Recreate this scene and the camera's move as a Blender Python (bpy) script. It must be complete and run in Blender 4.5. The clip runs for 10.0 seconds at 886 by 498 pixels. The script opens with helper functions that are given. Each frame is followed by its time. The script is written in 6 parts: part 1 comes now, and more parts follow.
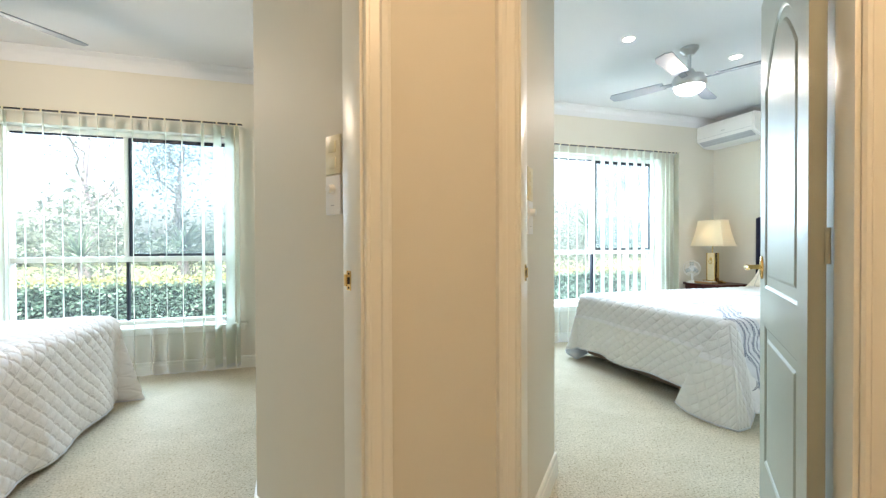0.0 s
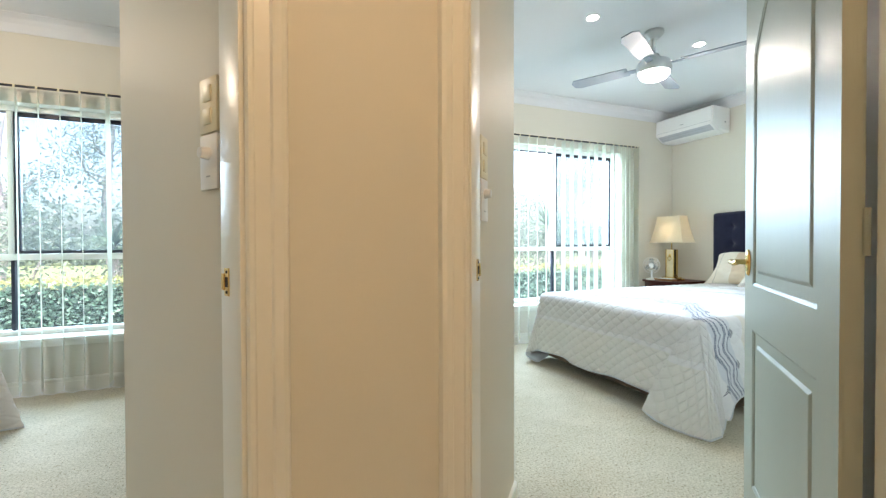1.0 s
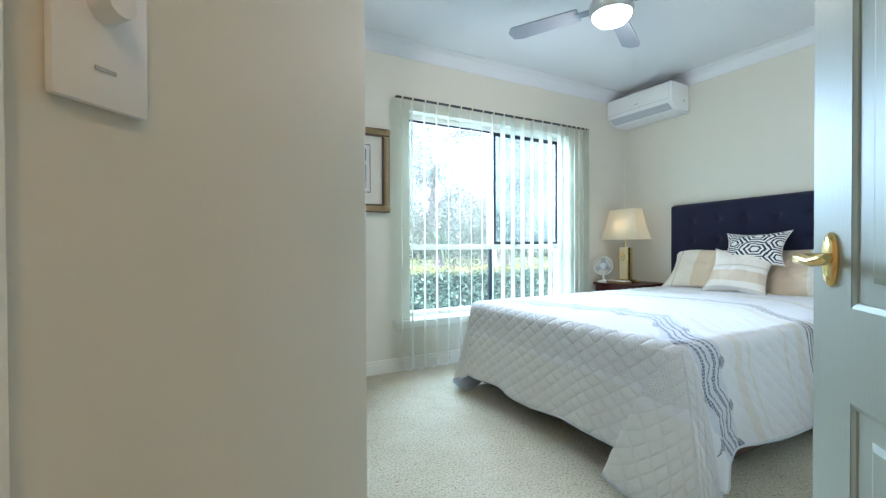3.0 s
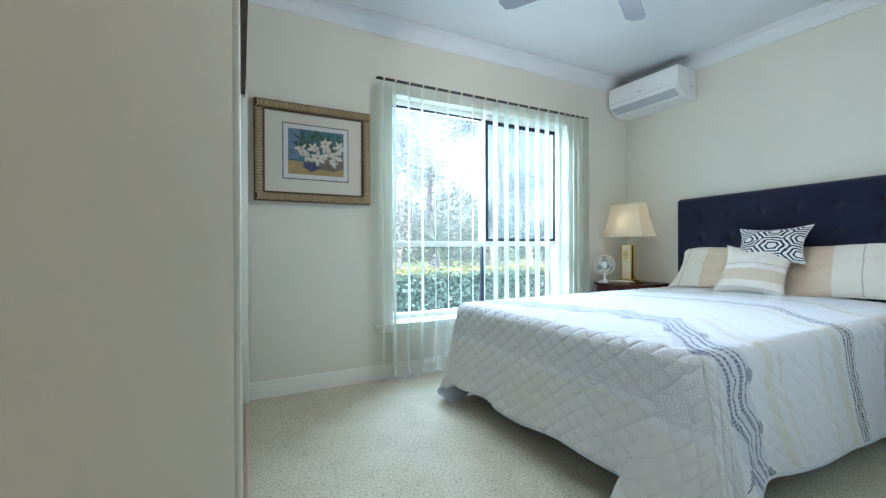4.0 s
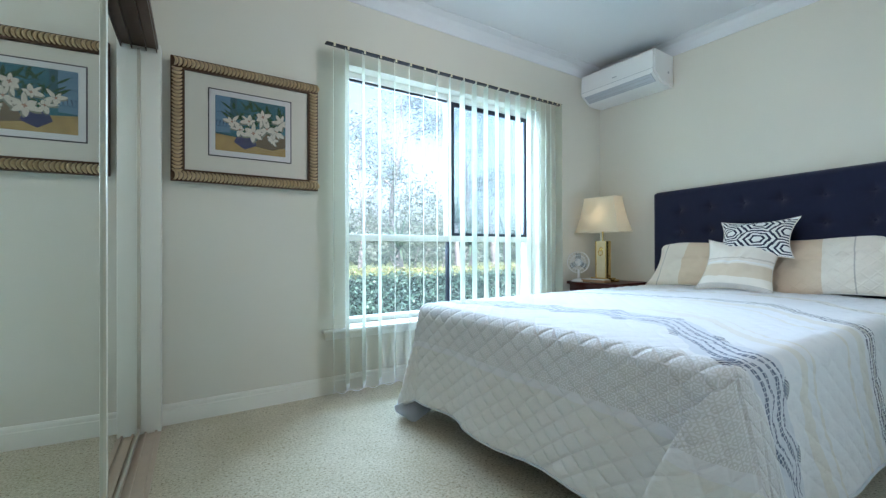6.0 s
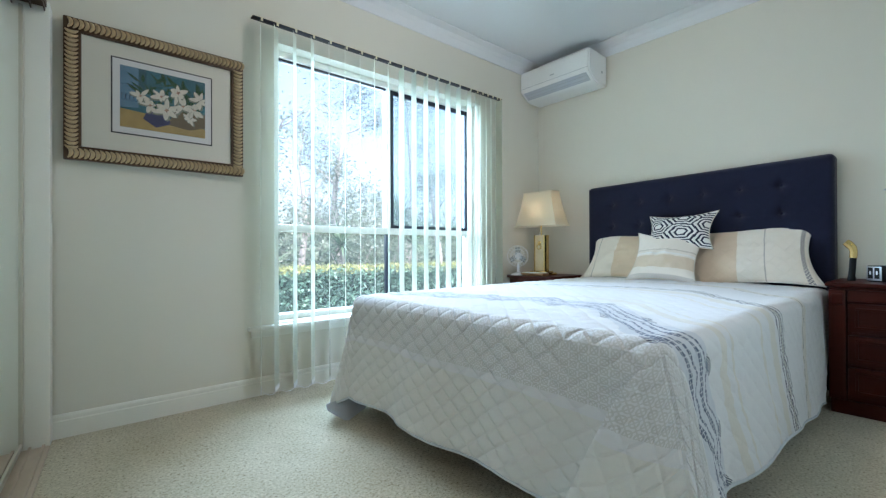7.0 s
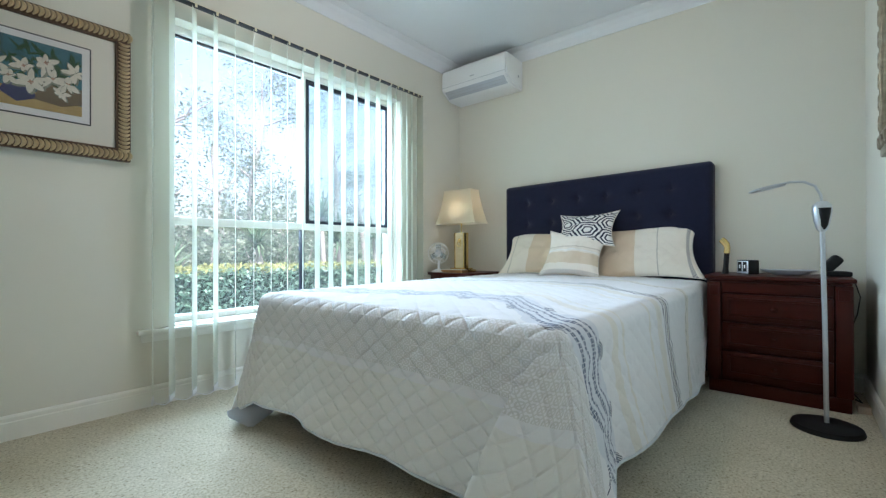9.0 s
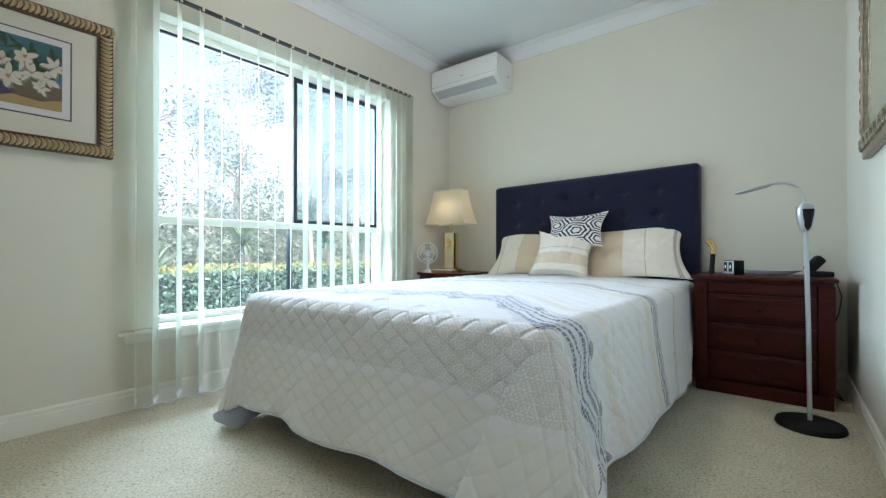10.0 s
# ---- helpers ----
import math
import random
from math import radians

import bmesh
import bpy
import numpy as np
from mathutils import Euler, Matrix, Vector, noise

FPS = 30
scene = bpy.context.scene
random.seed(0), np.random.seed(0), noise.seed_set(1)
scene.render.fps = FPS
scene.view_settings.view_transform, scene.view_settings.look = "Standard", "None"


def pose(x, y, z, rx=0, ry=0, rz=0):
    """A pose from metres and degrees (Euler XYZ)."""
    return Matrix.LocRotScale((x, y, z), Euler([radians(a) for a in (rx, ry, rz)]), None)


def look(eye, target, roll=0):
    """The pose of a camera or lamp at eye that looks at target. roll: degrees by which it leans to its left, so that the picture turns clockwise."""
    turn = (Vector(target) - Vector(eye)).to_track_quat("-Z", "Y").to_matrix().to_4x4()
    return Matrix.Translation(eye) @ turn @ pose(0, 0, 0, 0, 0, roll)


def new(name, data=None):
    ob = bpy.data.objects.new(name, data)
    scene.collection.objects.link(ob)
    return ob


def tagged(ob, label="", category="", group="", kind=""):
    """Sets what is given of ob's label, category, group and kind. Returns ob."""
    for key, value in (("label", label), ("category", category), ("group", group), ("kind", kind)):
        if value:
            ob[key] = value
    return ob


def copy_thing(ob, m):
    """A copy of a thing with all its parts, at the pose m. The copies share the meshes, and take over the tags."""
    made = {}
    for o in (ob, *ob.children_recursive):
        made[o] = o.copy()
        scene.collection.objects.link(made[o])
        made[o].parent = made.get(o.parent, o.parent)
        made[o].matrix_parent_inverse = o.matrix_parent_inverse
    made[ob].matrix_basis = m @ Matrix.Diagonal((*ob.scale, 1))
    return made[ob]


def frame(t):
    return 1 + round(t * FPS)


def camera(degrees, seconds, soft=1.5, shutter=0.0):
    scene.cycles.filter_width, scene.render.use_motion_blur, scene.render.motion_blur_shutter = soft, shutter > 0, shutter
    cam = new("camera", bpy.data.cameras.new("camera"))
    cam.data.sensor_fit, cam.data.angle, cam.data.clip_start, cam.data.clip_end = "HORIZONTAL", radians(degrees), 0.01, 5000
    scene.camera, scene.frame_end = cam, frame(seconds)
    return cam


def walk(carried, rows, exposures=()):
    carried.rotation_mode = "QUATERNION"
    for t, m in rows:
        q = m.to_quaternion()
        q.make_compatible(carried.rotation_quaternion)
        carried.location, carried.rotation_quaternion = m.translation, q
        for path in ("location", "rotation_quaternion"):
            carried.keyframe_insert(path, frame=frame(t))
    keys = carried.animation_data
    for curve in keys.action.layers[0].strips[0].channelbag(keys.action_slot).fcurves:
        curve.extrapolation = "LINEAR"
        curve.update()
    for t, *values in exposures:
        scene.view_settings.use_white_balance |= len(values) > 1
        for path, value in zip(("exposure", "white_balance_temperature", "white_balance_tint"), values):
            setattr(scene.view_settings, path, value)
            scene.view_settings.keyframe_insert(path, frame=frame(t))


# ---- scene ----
cam = camera(92.1, 10.0, soft=1.3)
PATH = [
    (0, (0.525, 0.455, 1.056), (1.113, 2.366, 1.036), -0.2),
    (0.5, (0.607, 0.579, 1.049), (1.278, 2.463, 1.028), -0.2),
    (1, (0.702, 0.742, 1.031), (1.46, 2.592, 1.004), -0.2),
    (1.5, (0.84, 0.923, 1.022), (1.671, 2.742, 0.997), -0.2),
    (2, (1.038, 1.119, 1.025), (1.936, 2.906, 1.0), -0.2),
    (2.5, (1.184, 1.253, 1.004), (2.123, 3.019, 0.978), -0.2),
    (2.7, (1.249, 1.309, 0.996), (2.2, 3.068, 0.972), -0.2),
    (3.8, (1.506, 1.58, 0.957), (2.469, 3.333, 0.942), -0.3),
    (4, (1.561, 1.605, 0.941), (2.518, 3.361, 0.931), -0.2),
    (4.5, (1.641, 1.693, 0.919), (2.603, 3.446, 0.911), -0.3),
    (5, (1.693, 1.788, 0.906), (2.666, 3.536, 0.904), -0.3),
    (5.5, (1.726, 1.867, 0.897), (2.742, 3.59, 0.899), -0.2),
    (7, (1.848, 1.951, 0.822), (3.147, 3.471, 0.829), -0.2),
    (7.5, (1.877, 1.939, 0.801), (3.259, 3.385, 0.804), -0.2),
    (8, (1.897, 1.931, 0.79), (3.345, 3.311, 0.798), -0.2),
    (8.5, (1.901, 1.928, 0.797), (3.399, 3.253, 0.802), -0.2),
    (9, (1.91, 1.926, 0.797), (3.446, 3.207, 0.803), -0.1),
    (9.5, (1.916, 1.934, 0.797), (3.476, 3.185, 0.805), -0.1),
    (10, (1.914, 1.937, 0.793), (3.483, 3.177, 0.802), -0.0),
]
EXPOSURES = [(0.0, 2.74, 6420, 15), (1.0, 2.58, 6350, 15), (2.5, 2.36, 5950, 14), (4.0, 2.13, 5740, 13.5), (5.5, 2.03, 5720, 13.5), (7.5, 1.99, 6020, 14), (9.0, 2.00, 6120, 14.5), (10.0, 2.06, 6280, 15)]
walk(cam, [(t, look(eye, target, roll)) for t, eye, target, roll in PATH], EXPOSURES)

# ---- world, sun, lamps ----
world = bpy.data.worlds.new("sky")
scene.world = world
world.use_nodes = True
wn = world.node_tree.nodes
wl = world.node_tree.links
sky = wn.new("ShaderNodeTexSky")
sky.sky_type = "NISHITA"
sky.sun_disc = False
sky.sun_elevation = radians(66)
sky.dust_density = 4.0
sky.sun_rotation = radians(160)
wl.new(sky.outputs[0], wn["Background"].inputs[0])
wn["Background"].inputs[1].default_value = 0.13


def lamp(name, kind, m, energy, colour, **kw):
    data = bpy.data.lights.new(name, kind)
    data.energy, data.color = energy, colour
    for k, v in kw.items():
        if k == "angle":
            data.angle = v
        elif k == "size":
            data.shape, data.size, data.size_y = "RECTANGLE", v[0], v[1]
        elif k == "radius":
            data.shadow_soft_size = v
        elif k == "spot":
            data.spot_size, data.spot_blend = radians(v), 0.6
    ob = new(name, data)
    ob.matrix_world = m
    return ob


lamp("sun", "SUN", look((-1.4, -3.2, 8), (0, 0, 0)), 4.0, (1.0, 0.95, 0.86), angle=radians(0.5))
lamp("window_daylight", "AREA", look((3.585, 5.95, 1.95), (3.585, 3.1, 0.1)), 88.0, (0.60, 0.84, 1.0), size=(2.4, 1.4))
lamp("window_daylight", "AREA", look((-0.97, 5.95, 1.95), (-0.97, 3.0, 0.1)), 46.0, (0.58, 0.82, 1.0), size=(2.4, 1.4))
lamp("shade_lamp", "POINT", pose(4.92, 4.225, 1.16), 0.14, (1.0, 0.74, 0.42), radius=0.09)
lamp("hall_lamp", "POINT", pose(1.15, 0.3, 2.40), 4.9, (1.0, 0.67, 0.36), radius=0.12)
lamp("fan_lamp", "POINT", pose(3.29, 3.03, 2.215), 4.0, (1.0, 0.86, 0.70), radius=0.03)
# unseen lamp at the other bedroom's fan, added to warm its switch wall
lamp("fan_lamp", "POINT", pose(-1.2, 3.2, 2.215), 5.0, (1.0, 0.80, 0.56), radius=0.03)
for x in (2.74, 3.77):
    lamp("downlight_lamp", "SPOT", pose(x, 3.04, 2.53), 1.0, (1.0, 0.85, 0.64), radius=0.03, spot=140)


# ---- materials ----
def material(name, colour, rough=0.6, metal=0.0, vary=0.06, scale=6.0, bump=0.05, fine=180.0, coat=0.0, spec=0.5, sheen=0.0, stretch=(1, 1, 1)):
    """A surface with broad stains, fine grain and a little relief."""
    m = bpy.data.materials.new(name)
    m.use_nodes = True
    n, l = m.node_tree.nodes, m.node_tree.links
    b = n["Principled BSDF"]
    tc = n.new("ShaderNodeTexCoord")
    mp = n.new("ShaderNodeMapping")
    mp.inputs["Scale"].default_value = stretch
    l.new(tc.outputs["Object"], mp.inputs[0])
    big = n.new("ShaderNodeTexNoise")
    big.inputs["Scale"].default_value = scale
    big.inputs["Detail"].default_value = 4
    small = n.new("ShaderNodeTexNoise")
    small.inputs["Scale"].default_value = fine
    small.inputs["Detail"].default_value = 3
    l.new(mp.outputs[0], big.inputs[0])
    l.new(mp.outputs[0], small.inputs[0])
    mix = n.new("ShaderNodeMix")
    mix.data_type = "RGBA"
    lo = [max(0, c * (1 - vary * 1.6)) for c in colour]
    hi = [min(1, c * (1 + vary)) for c in colour]
    mix.inputs["A"].default_value = (*lo, 1)
    mix.inputs["B"].default_value = (*hi, 1)
    ad = n.new("ShaderNodeMath")
    ad.operation = "MULTIPLY_ADD"
    ad.inputs[1].default_value = 0.4
    l.new(small.outputs[0], ad.inputs[0])
    ml = n.new("ShaderNodeMath")
    ml.operation = "MULTIPLY"
    ml.inputs[1].default_value = 0.6
    l.new(big.outputs[0], ml.inputs[0])
    l.new(ml.outputs[0], ad.inputs[2])
    l.new(ad.outputs[0], mix.inputs["Factor"])
    l.new(mix.outputs["Result"], b.inputs["Base Color"])
    b.inputs["Roughness"].default_value = rough
    b.inputs["Metallic"].default_value = metal
    b.inputs["Coat Weight"].default_value = coat
    b.inputs["Specular IOR Level"].default_value = spec
    b.inputs["Sheen Weight"].default_value = sheen
    if bump:
        bp = n.new("ShaderNodeBump")
        bp.inputs["Strength"].default_value = bump
        bp.inputs["Distance"].default_value = 0.004
        l.new(ad.outputs[0], bp.inputs["Height"])
        l.new(bp.outputs[0], b.inputs["Normal"])
    return m


def glowing(name, colour, strength):
    m = bpy.data.materials.new(name)
    m.use_nodes = True
    b = m.node_tree.nodes["Principled BSDF"]
    b.inputs["Base Color"].default_value = (0.8, 0.8, 0.8, 1)
    b.inputs["Emission Color"].default_value = (*colour, 1)
    b.inputs["Emission Strength"].default_value = strength
    return m


def glassy(name, tint=(1, 1, 1), rough=0.0, glare=0.0):
    """Thin clear pane: mostly passes light, with a gloss that grows at grazing views and an added pale veil of glare.
    """
    m = bpy.data.materials.new(name)
    m.use_nodes = True
    n, l = m.node_tree.nodes, m.node_tree.links
    n.remove(n["Principled BSDF"])
    tr = n.new("ShaderNodeBsdfTransparent")
    tr.inputs[0].default_value = (*tint, 1)
    gl = n.new("ShaderNodeBsdfGlossy")
    gl.inputs["Roughness"].default_value = rough
    fr = n.new("ShaderNodeFresnel")
    fr.inputs[0].default_value = 1.35
    mx = n.new("ShaderNodeMixShader")
    l.new(fr.outputs[0], mx.inputs[0])
    l.new(tr.outputs[0], mx.inputs[1])
    l.new(gl.outputs[0], mx.inputs[2])
    l.new(mx.outputs[0], n["Material Output"].inputs[0])
    # faint translucent layer imitates veiling glare over the view outside
    if glare:
        film = n.new("ShaderNodeBsdfTranslucent")
        film.inputs[0].default_value = (0.8, 0.82, 0.82, 1)
        glare_noise = n.new("ShaderNodeTexNoise")
        glare_noise.inputs["Scale"].default_value = 3.0
        glare_noise.inputs["Detail"].default_value = 5
        amount = n.new("ShaderNodeMath")
        amount.operation = "MULTIPLY"
        amount.inputs[1].default_value = glare * 2
        l.new(glare_noise.outputs[0], amount.inputs[0])
        over = n.new("ShaderNodeMixShader")
        l.new(amount.outputs[0], over.inputs[0])
        l.new(mx.outputs[0], over.inputs[1])
        l.new(film.outputs[0], over.inputs[2])
        l.new(over.outputs[0], n["Material Output"].inputs[0])
    return m


def cloth_through(name, colour, share):
    """Thin cloth that lets part of the light through."""
    m = material(name, colour, 0.8, vary=0.03, bump=0.03, fine=400)
    n, l = m.node_tree.nodes, m.node_tree.links
    t = n.new("ShaderNodeBsdfTranslucent")
    t.inputs[0].default_value = (*colour, 1)
    mx = n.new("ShaderNodeMixShader")
    mx.inputs[0].default_value = share
    l.new(n["Principled BSDF"].outputs[0], mx.inputs[1])
    l.new(t.outputs[0], mx.inputs[2])
    l.new(mx.outputs[0], n["Material Output"].inputs[0])
    return m


WALL = material("wall_paint", (0.715, 0.69, 0.605), 0.55, vary=0.02, scale=2.0, bump=0.04, fine=260)
TRIM = material("gloss_trim", (0.82, 0.81, 0.74), 0.3, vary=0.02, scale=3, bump=0.03, fine=90)
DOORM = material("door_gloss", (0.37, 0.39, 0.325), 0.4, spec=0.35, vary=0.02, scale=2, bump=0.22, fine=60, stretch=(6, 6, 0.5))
CEIL = material("ceiling_paint", (0.74, 0.75, 0.77), 0.8, vary=0.015, scale=2, bump=0.03)
WHITE = material("white_plastic", (0.82, 0.83, 0.83), 0.35, vary=0.01, bump=0.0)
CREAMP = material("cream_plastic", (0.76, 0.70, 0.50), 0.35, vary=0.02, bump=0.0)
GREYP = material("grey_plastic", (0.45, 0.47, 0.50), 0.4, vary=0.02, bump=0.0)
DARKP = material("dark_plastic", (0.012, 0.012, 0.013), 0.5, vary=0.1, bump=0.0, spec=0.2)
BRASS = material("polished_brass", (0.83, 0.60, 0.25), 0.16, metal=1.0, vary=0.05, bump=0.0)
STEEL = material("brushed_steel", (0.62, 0.64, 0.66), 0.28, metal=1.0, vary=0.05, bump=0.03)
SILVER = material("silver_plastic", (0.55, 0.57, 0.60), 0.3, metal=0.7, vary=0.03, bump=0.0)
ALU = material("window_alu", (0.78, 0.77, 0.72), 0.35, vary=0.02, bump=0.0)
BLACKALU = material("dark_sash", (0.012, 0.016, 0.03), 0.4, vary=0.1, bump=0.0)
MAHOG = material("mahogany", (0.052, 0.0065, 0.0035), 0.36, vary=0.35, scale=3, bump=0.06, fine=40, coat=0.0, spec=0.2, stretch=(14, 1.2, 14))
NAVY = material("navy_cloth", (0.012, 0.015, 0.040), 0.9, vary=0.2, scale=30, bump=0.5, fine=900, sheen=0.22, spec=0.2)
BASEF = material("bed_base_cloth", (0.16, 0.105, 0.07), 0.9, vary=0.2, scale=20, bump=0.2, fine=500)
SLAT = cloth_through("blind_cloth", (0.82, 0.835, 0.755), 0.5)
SHADE = cloth_through("shade_cloth", (0.94, 0.90, 0.79), 0.5)
GLASS = glassy("window_glass", glare=0.011)
CLEAR = glassy("picture_glass")
SCREEN = glassy("screen_mesh", (0.74, 0.79, 0.80), 0.6, 0.006)
MIRROR = material("mirror_silver", (0.86, 0.93, 0.90), 0.01, metal=1.0, vary=0.0, bump=0.0)
GAP = material("dark_gap", (0.03, 0.02, 0.014), 0.9)
LAMPGLASS = glowing("lit_diffuser", (0.9, 0.97, 1.0), 2.0)
DOWNGLOW = glowing("lit_downlight", (1.0, 0.95, 0.85), 6.0)


def carpet_material():
    m = bpy.data.materials.new("carpet")
    m.use_nodes = True
    n, l = m.node_tree.nodes, m.node_tree.links
    b = n["Principled BSDF"]
    tc = n.new("ShaderNodeTexCoord")

    def tex(scale, detail, rough):
        t = n.new("ShaderNodeTexNoise")
        t.inputs["Scale"].default_value, t.inputs["Detail"].default_value, t.inputs["Roughness"].default_value = scale, detail, rough
        l.new(tc.outputs["Object"], t.inputs["Vector"])
        return t.outputs[0]

    def ramp(fac, *stops):
        r = n.new("ShaderNodeValToRGB")
        e = r.color_ramp.elements
        e[0].position, e[0].color = stops[0][0], (*stops[0][1], 1)
        e[1].position, e[1].color = stops[-1][0], (*stops[-1][1], 1)
        for p, c in stops[1:-1]:
            e.new(p).color = (*c, 1)
        l.new(fac, r.inputs[0])
        return r.outputs[0]

    def times(a, b2, f):
        x = n.new("ShaderNodeMix")
        x.data_type, x.blend_type = "RGBA", "MULTIPLY"
        x.inputs["Factor"].default_value = f
        l.new(a, x.inputs["A"])
        l.new(b2, x.inputs["B"])
        return x.outputs["Result"]

    pile = tex(105, 6, 0.68)
    col = ramp(pile, (0.30, (0.32, 0.28, 0.19)), (0.45, (0.53, 0.475, 0.355)), (0.64, (0.71, 0.65, 0.52)))
    col = times(col, ramp(tex(34, 3, 0.6), (0.30, (0.50, 0.44, 0.33)), (0.41, (1, 1, 1)), (0.8, (1, 1, 1))), 0.45)
    col = times(col, ramp(tex(95, 2, 0.5), (0.31, (0.30, 0.26, 0.18)), (0.38, (1, 1, 1)), (0.8, (1, 1, 1))), 0.8)
    col = times(col, ramp(tex(4, 5, 0.6), (0.35, (0.80, 0.79, 0.72)), (0.62, (1, 1, 1))), 0.6)
    l.new(col, b.inputs["Base Color"])
    b.inputs["Roughness"].default_value = 0.95
    b.inputs["Sheen Weight"].default_value = 0.2
    b.inputs["Specular IOR Level"].default_value = 0.15
    bp = n.new("ShaderNodeBump")
    bp.inputs["Strength"].default_value = 0.45
    bp.inputs["Distance"].default_value = 0.008
    l.new(pile, bp.inputs["Height"])
    l.new(bp.outputs[0], b.inputs["Normal"])
    return m


CARPET = carpet_material()


# ---- building helpers ----
def add_box(bm, lo, hi, bevel=0.0, m=None, seg=2):
    c = [(a + b) / 2 for a, b in zip(lo, hi)]
    d = [max(abs(b - a), 1e-4) for a, b in zip(lo, hi)]
    r = bmesh.ops.create_cube(bm, size=1, matrix=Matrix.Translation(c) @ Matrix.Diagonal((*d, 1)))
    vs = r["verts"]
    if bevel:
        es = list({e for v in vs for e in v.link_edges})
        out = bmesh.ops.bevel(bm, geom=es, offset=min(bevel, min(d) * 0.45), segments=seg, affect="EDGES", profile=0.6)
        vs = list({v for f in out["faces"] for v in f.verts} | {v for v in vs if v.is_valid})
    if m is not None:
        bmesh.ops.transform(bm, matrix=m, verts=vs)
    return vs


def add_cyl(bm, r1, r2, depth, m, seg=24, caps=True):
    return bmesh.ops.create_cone(bm, cap_ends=caps, segments=seg, radius1=r1, radius2=r2, depth=depth, matrix=m)["verts"]


def add_lathe(bm, profile, m=None, seg=28):
    """Turns (radius, z) pairs round the z axis."""
    rings = []
    for r, z in profile:
        ring = []
        for i in range(seg):
            a = 2 * math.pi * i / seg
            v = Vector((r * math.cos(a), r * math.sin(a), z))
            ring.append(bm.verts.new(m @ v if m is not None else v))
        rings.append(ring)
    for a, b in zip(rings, rings[1:]):
        for i in range(seg):
            bm.faces.new((a[i], a[(i + 1) % seg], b[(i + 1) % seg], b[i]))
    bm.faces.new(rings[0][::-1])
    bm.faces.new(rings[-1])


def add_tube(bm, pts, radius, seg=8):
    """A tube along points; radius is one number or one for each point."""
    pts = [Vector(p) for p in pts]
    rad = radius if isinstance(radius, (list, tuple)) else [radius] * len(pts)
    rings = []
    side = None
    for i, p in enumerate(pts):
        d = (pts[min(i + 1, len(pts) - 1)] - pts[max(i - 1, 0)]).normalized()
        if side is None:
            side = d.orthogonal().normalized()
        side = (side - d * side.dot(d)).normalized()
        up = d.cross(side)
        rings.append([bm.verts.new(p + (side * math.cos(a) + up * math.sin(a)) * rad[i]) for a in [2 * math.pi * k / seg for k in range(seg)]])
    for a, b in zip(rings, rings[1:]):
        for i in range(seg):
            bm.faces.new((a[i], a[(i + 1) % seg], b[(i + 1) % seg], b[i]))
    bm.faces.new(rings[0][::-1])
    bm.faces.new(rings[-1])


def add_prism(bm, pts, z0, z1):
    lo = [bm.verts.new((x, y, z0)) for x, y in pts]
    hi = [bm.verts.new((x, y, z1)) for x, y in pts]
    n = len(pts)
    bm.faces.new(lo[::-1])
    bm.faces.new(hi)
    for i in range(n):
        bm.faces.new((lo[i], lo[(i + 1) % n], hi[(i + 1) % n], hi[i]))


def add_sweep(bm, profile, p0, p1, n0=None, n1=None):
    """A moulding from p0 to p1: profile of (out from the wall, up) pairs, out being to the left of the way from p0 to p1."""
    p0, p1 = Vector(p0), Vector(p1)
    d = (p1 - p0).normalized()
    out = Vector((-d.y, d.x, 0))
    a = [bm.verts.new(p0 + out * o + Vector((0, 0, u))) for o, u in profile]
    b = [bm.verts.new(p1 + out * o + Vector((0, 0, u))) for o, u in profile]
    k = len(profile)
    for i in range(k):
        bm.faces.new((a[i], b[i], b[(i + 1) % k], a[(i + 1) % k]))
    bm.faces.new(a)
    bm.faces.new(b[::-1])


def part(name, bm, mat, parent=None, label="", smooth=False, angle=40):
    bmesh.ops.recalc_face_normals(bm, faces=bm.faces)
    me = bpy.data.meshes.new(name)
    bm.to_mesh(me)
    bm.free()
    me.materials.append(mat)
    if smooth:
        me.shade_smooth()
        me.set_sharp_from_angle(angle=radians(angle))
    ob = new(name, me)
    if parent is not None:
        ob.parent = parent
    return tagged(ob, label)


def boxpart(name, lo, hi, mat, parent=None, bevel=0.0, m=None, label=""):
    bm = bmesh.new()
    add_box(bm, lo, hi, bevel, m)
    return part(name, bm, mat, parent, label, smooth=bevel > 0)


def thing(name, label, category, m=None, group="", kind=""):
    ob = new(name)
    ob.empty_display_size = 0.05
    if m is not None:
        ob.matrix_world = m
    return tagged(ob, label, category, group, kind)


def structure(name, bm, mat, label, category, smooth=False):
    return tagged(part(name, bm, mat, None, "", smooth), label, category, "", "structure")


# ---- plan ----
TOP = 2.55
XE, YN, YS = 5.24, 4.49, 1.64
SR, SH = (1.21, 1.755), (1.155, 1.69)          # strike jamb of the entered room, room and hall corner
E2 = (1.585, 2.17)
LR, LH = (0.625, 1.725), (0.662, 1.645)        # strike jamb of the other room
E1 = (0.32, 2.21)
HR = (1.715, 1.21)                             # hinge
HL = (0.10, 1.20)
W1 = (2.72, 4.43, 0.40, 2.05)                  # window opening x0 x1 z0 z1
W2 = (-1.74, -0.13, 0.40, 1.99)
WT = 0.22


def prism_wall(name, pts, label, z0=0.0, z1=TOP, mat=WALL):
    bm = bmesh.new()
    add_prism(bm, pts, z0, z1)
    return structure(name, bm, mat, label, "wall")


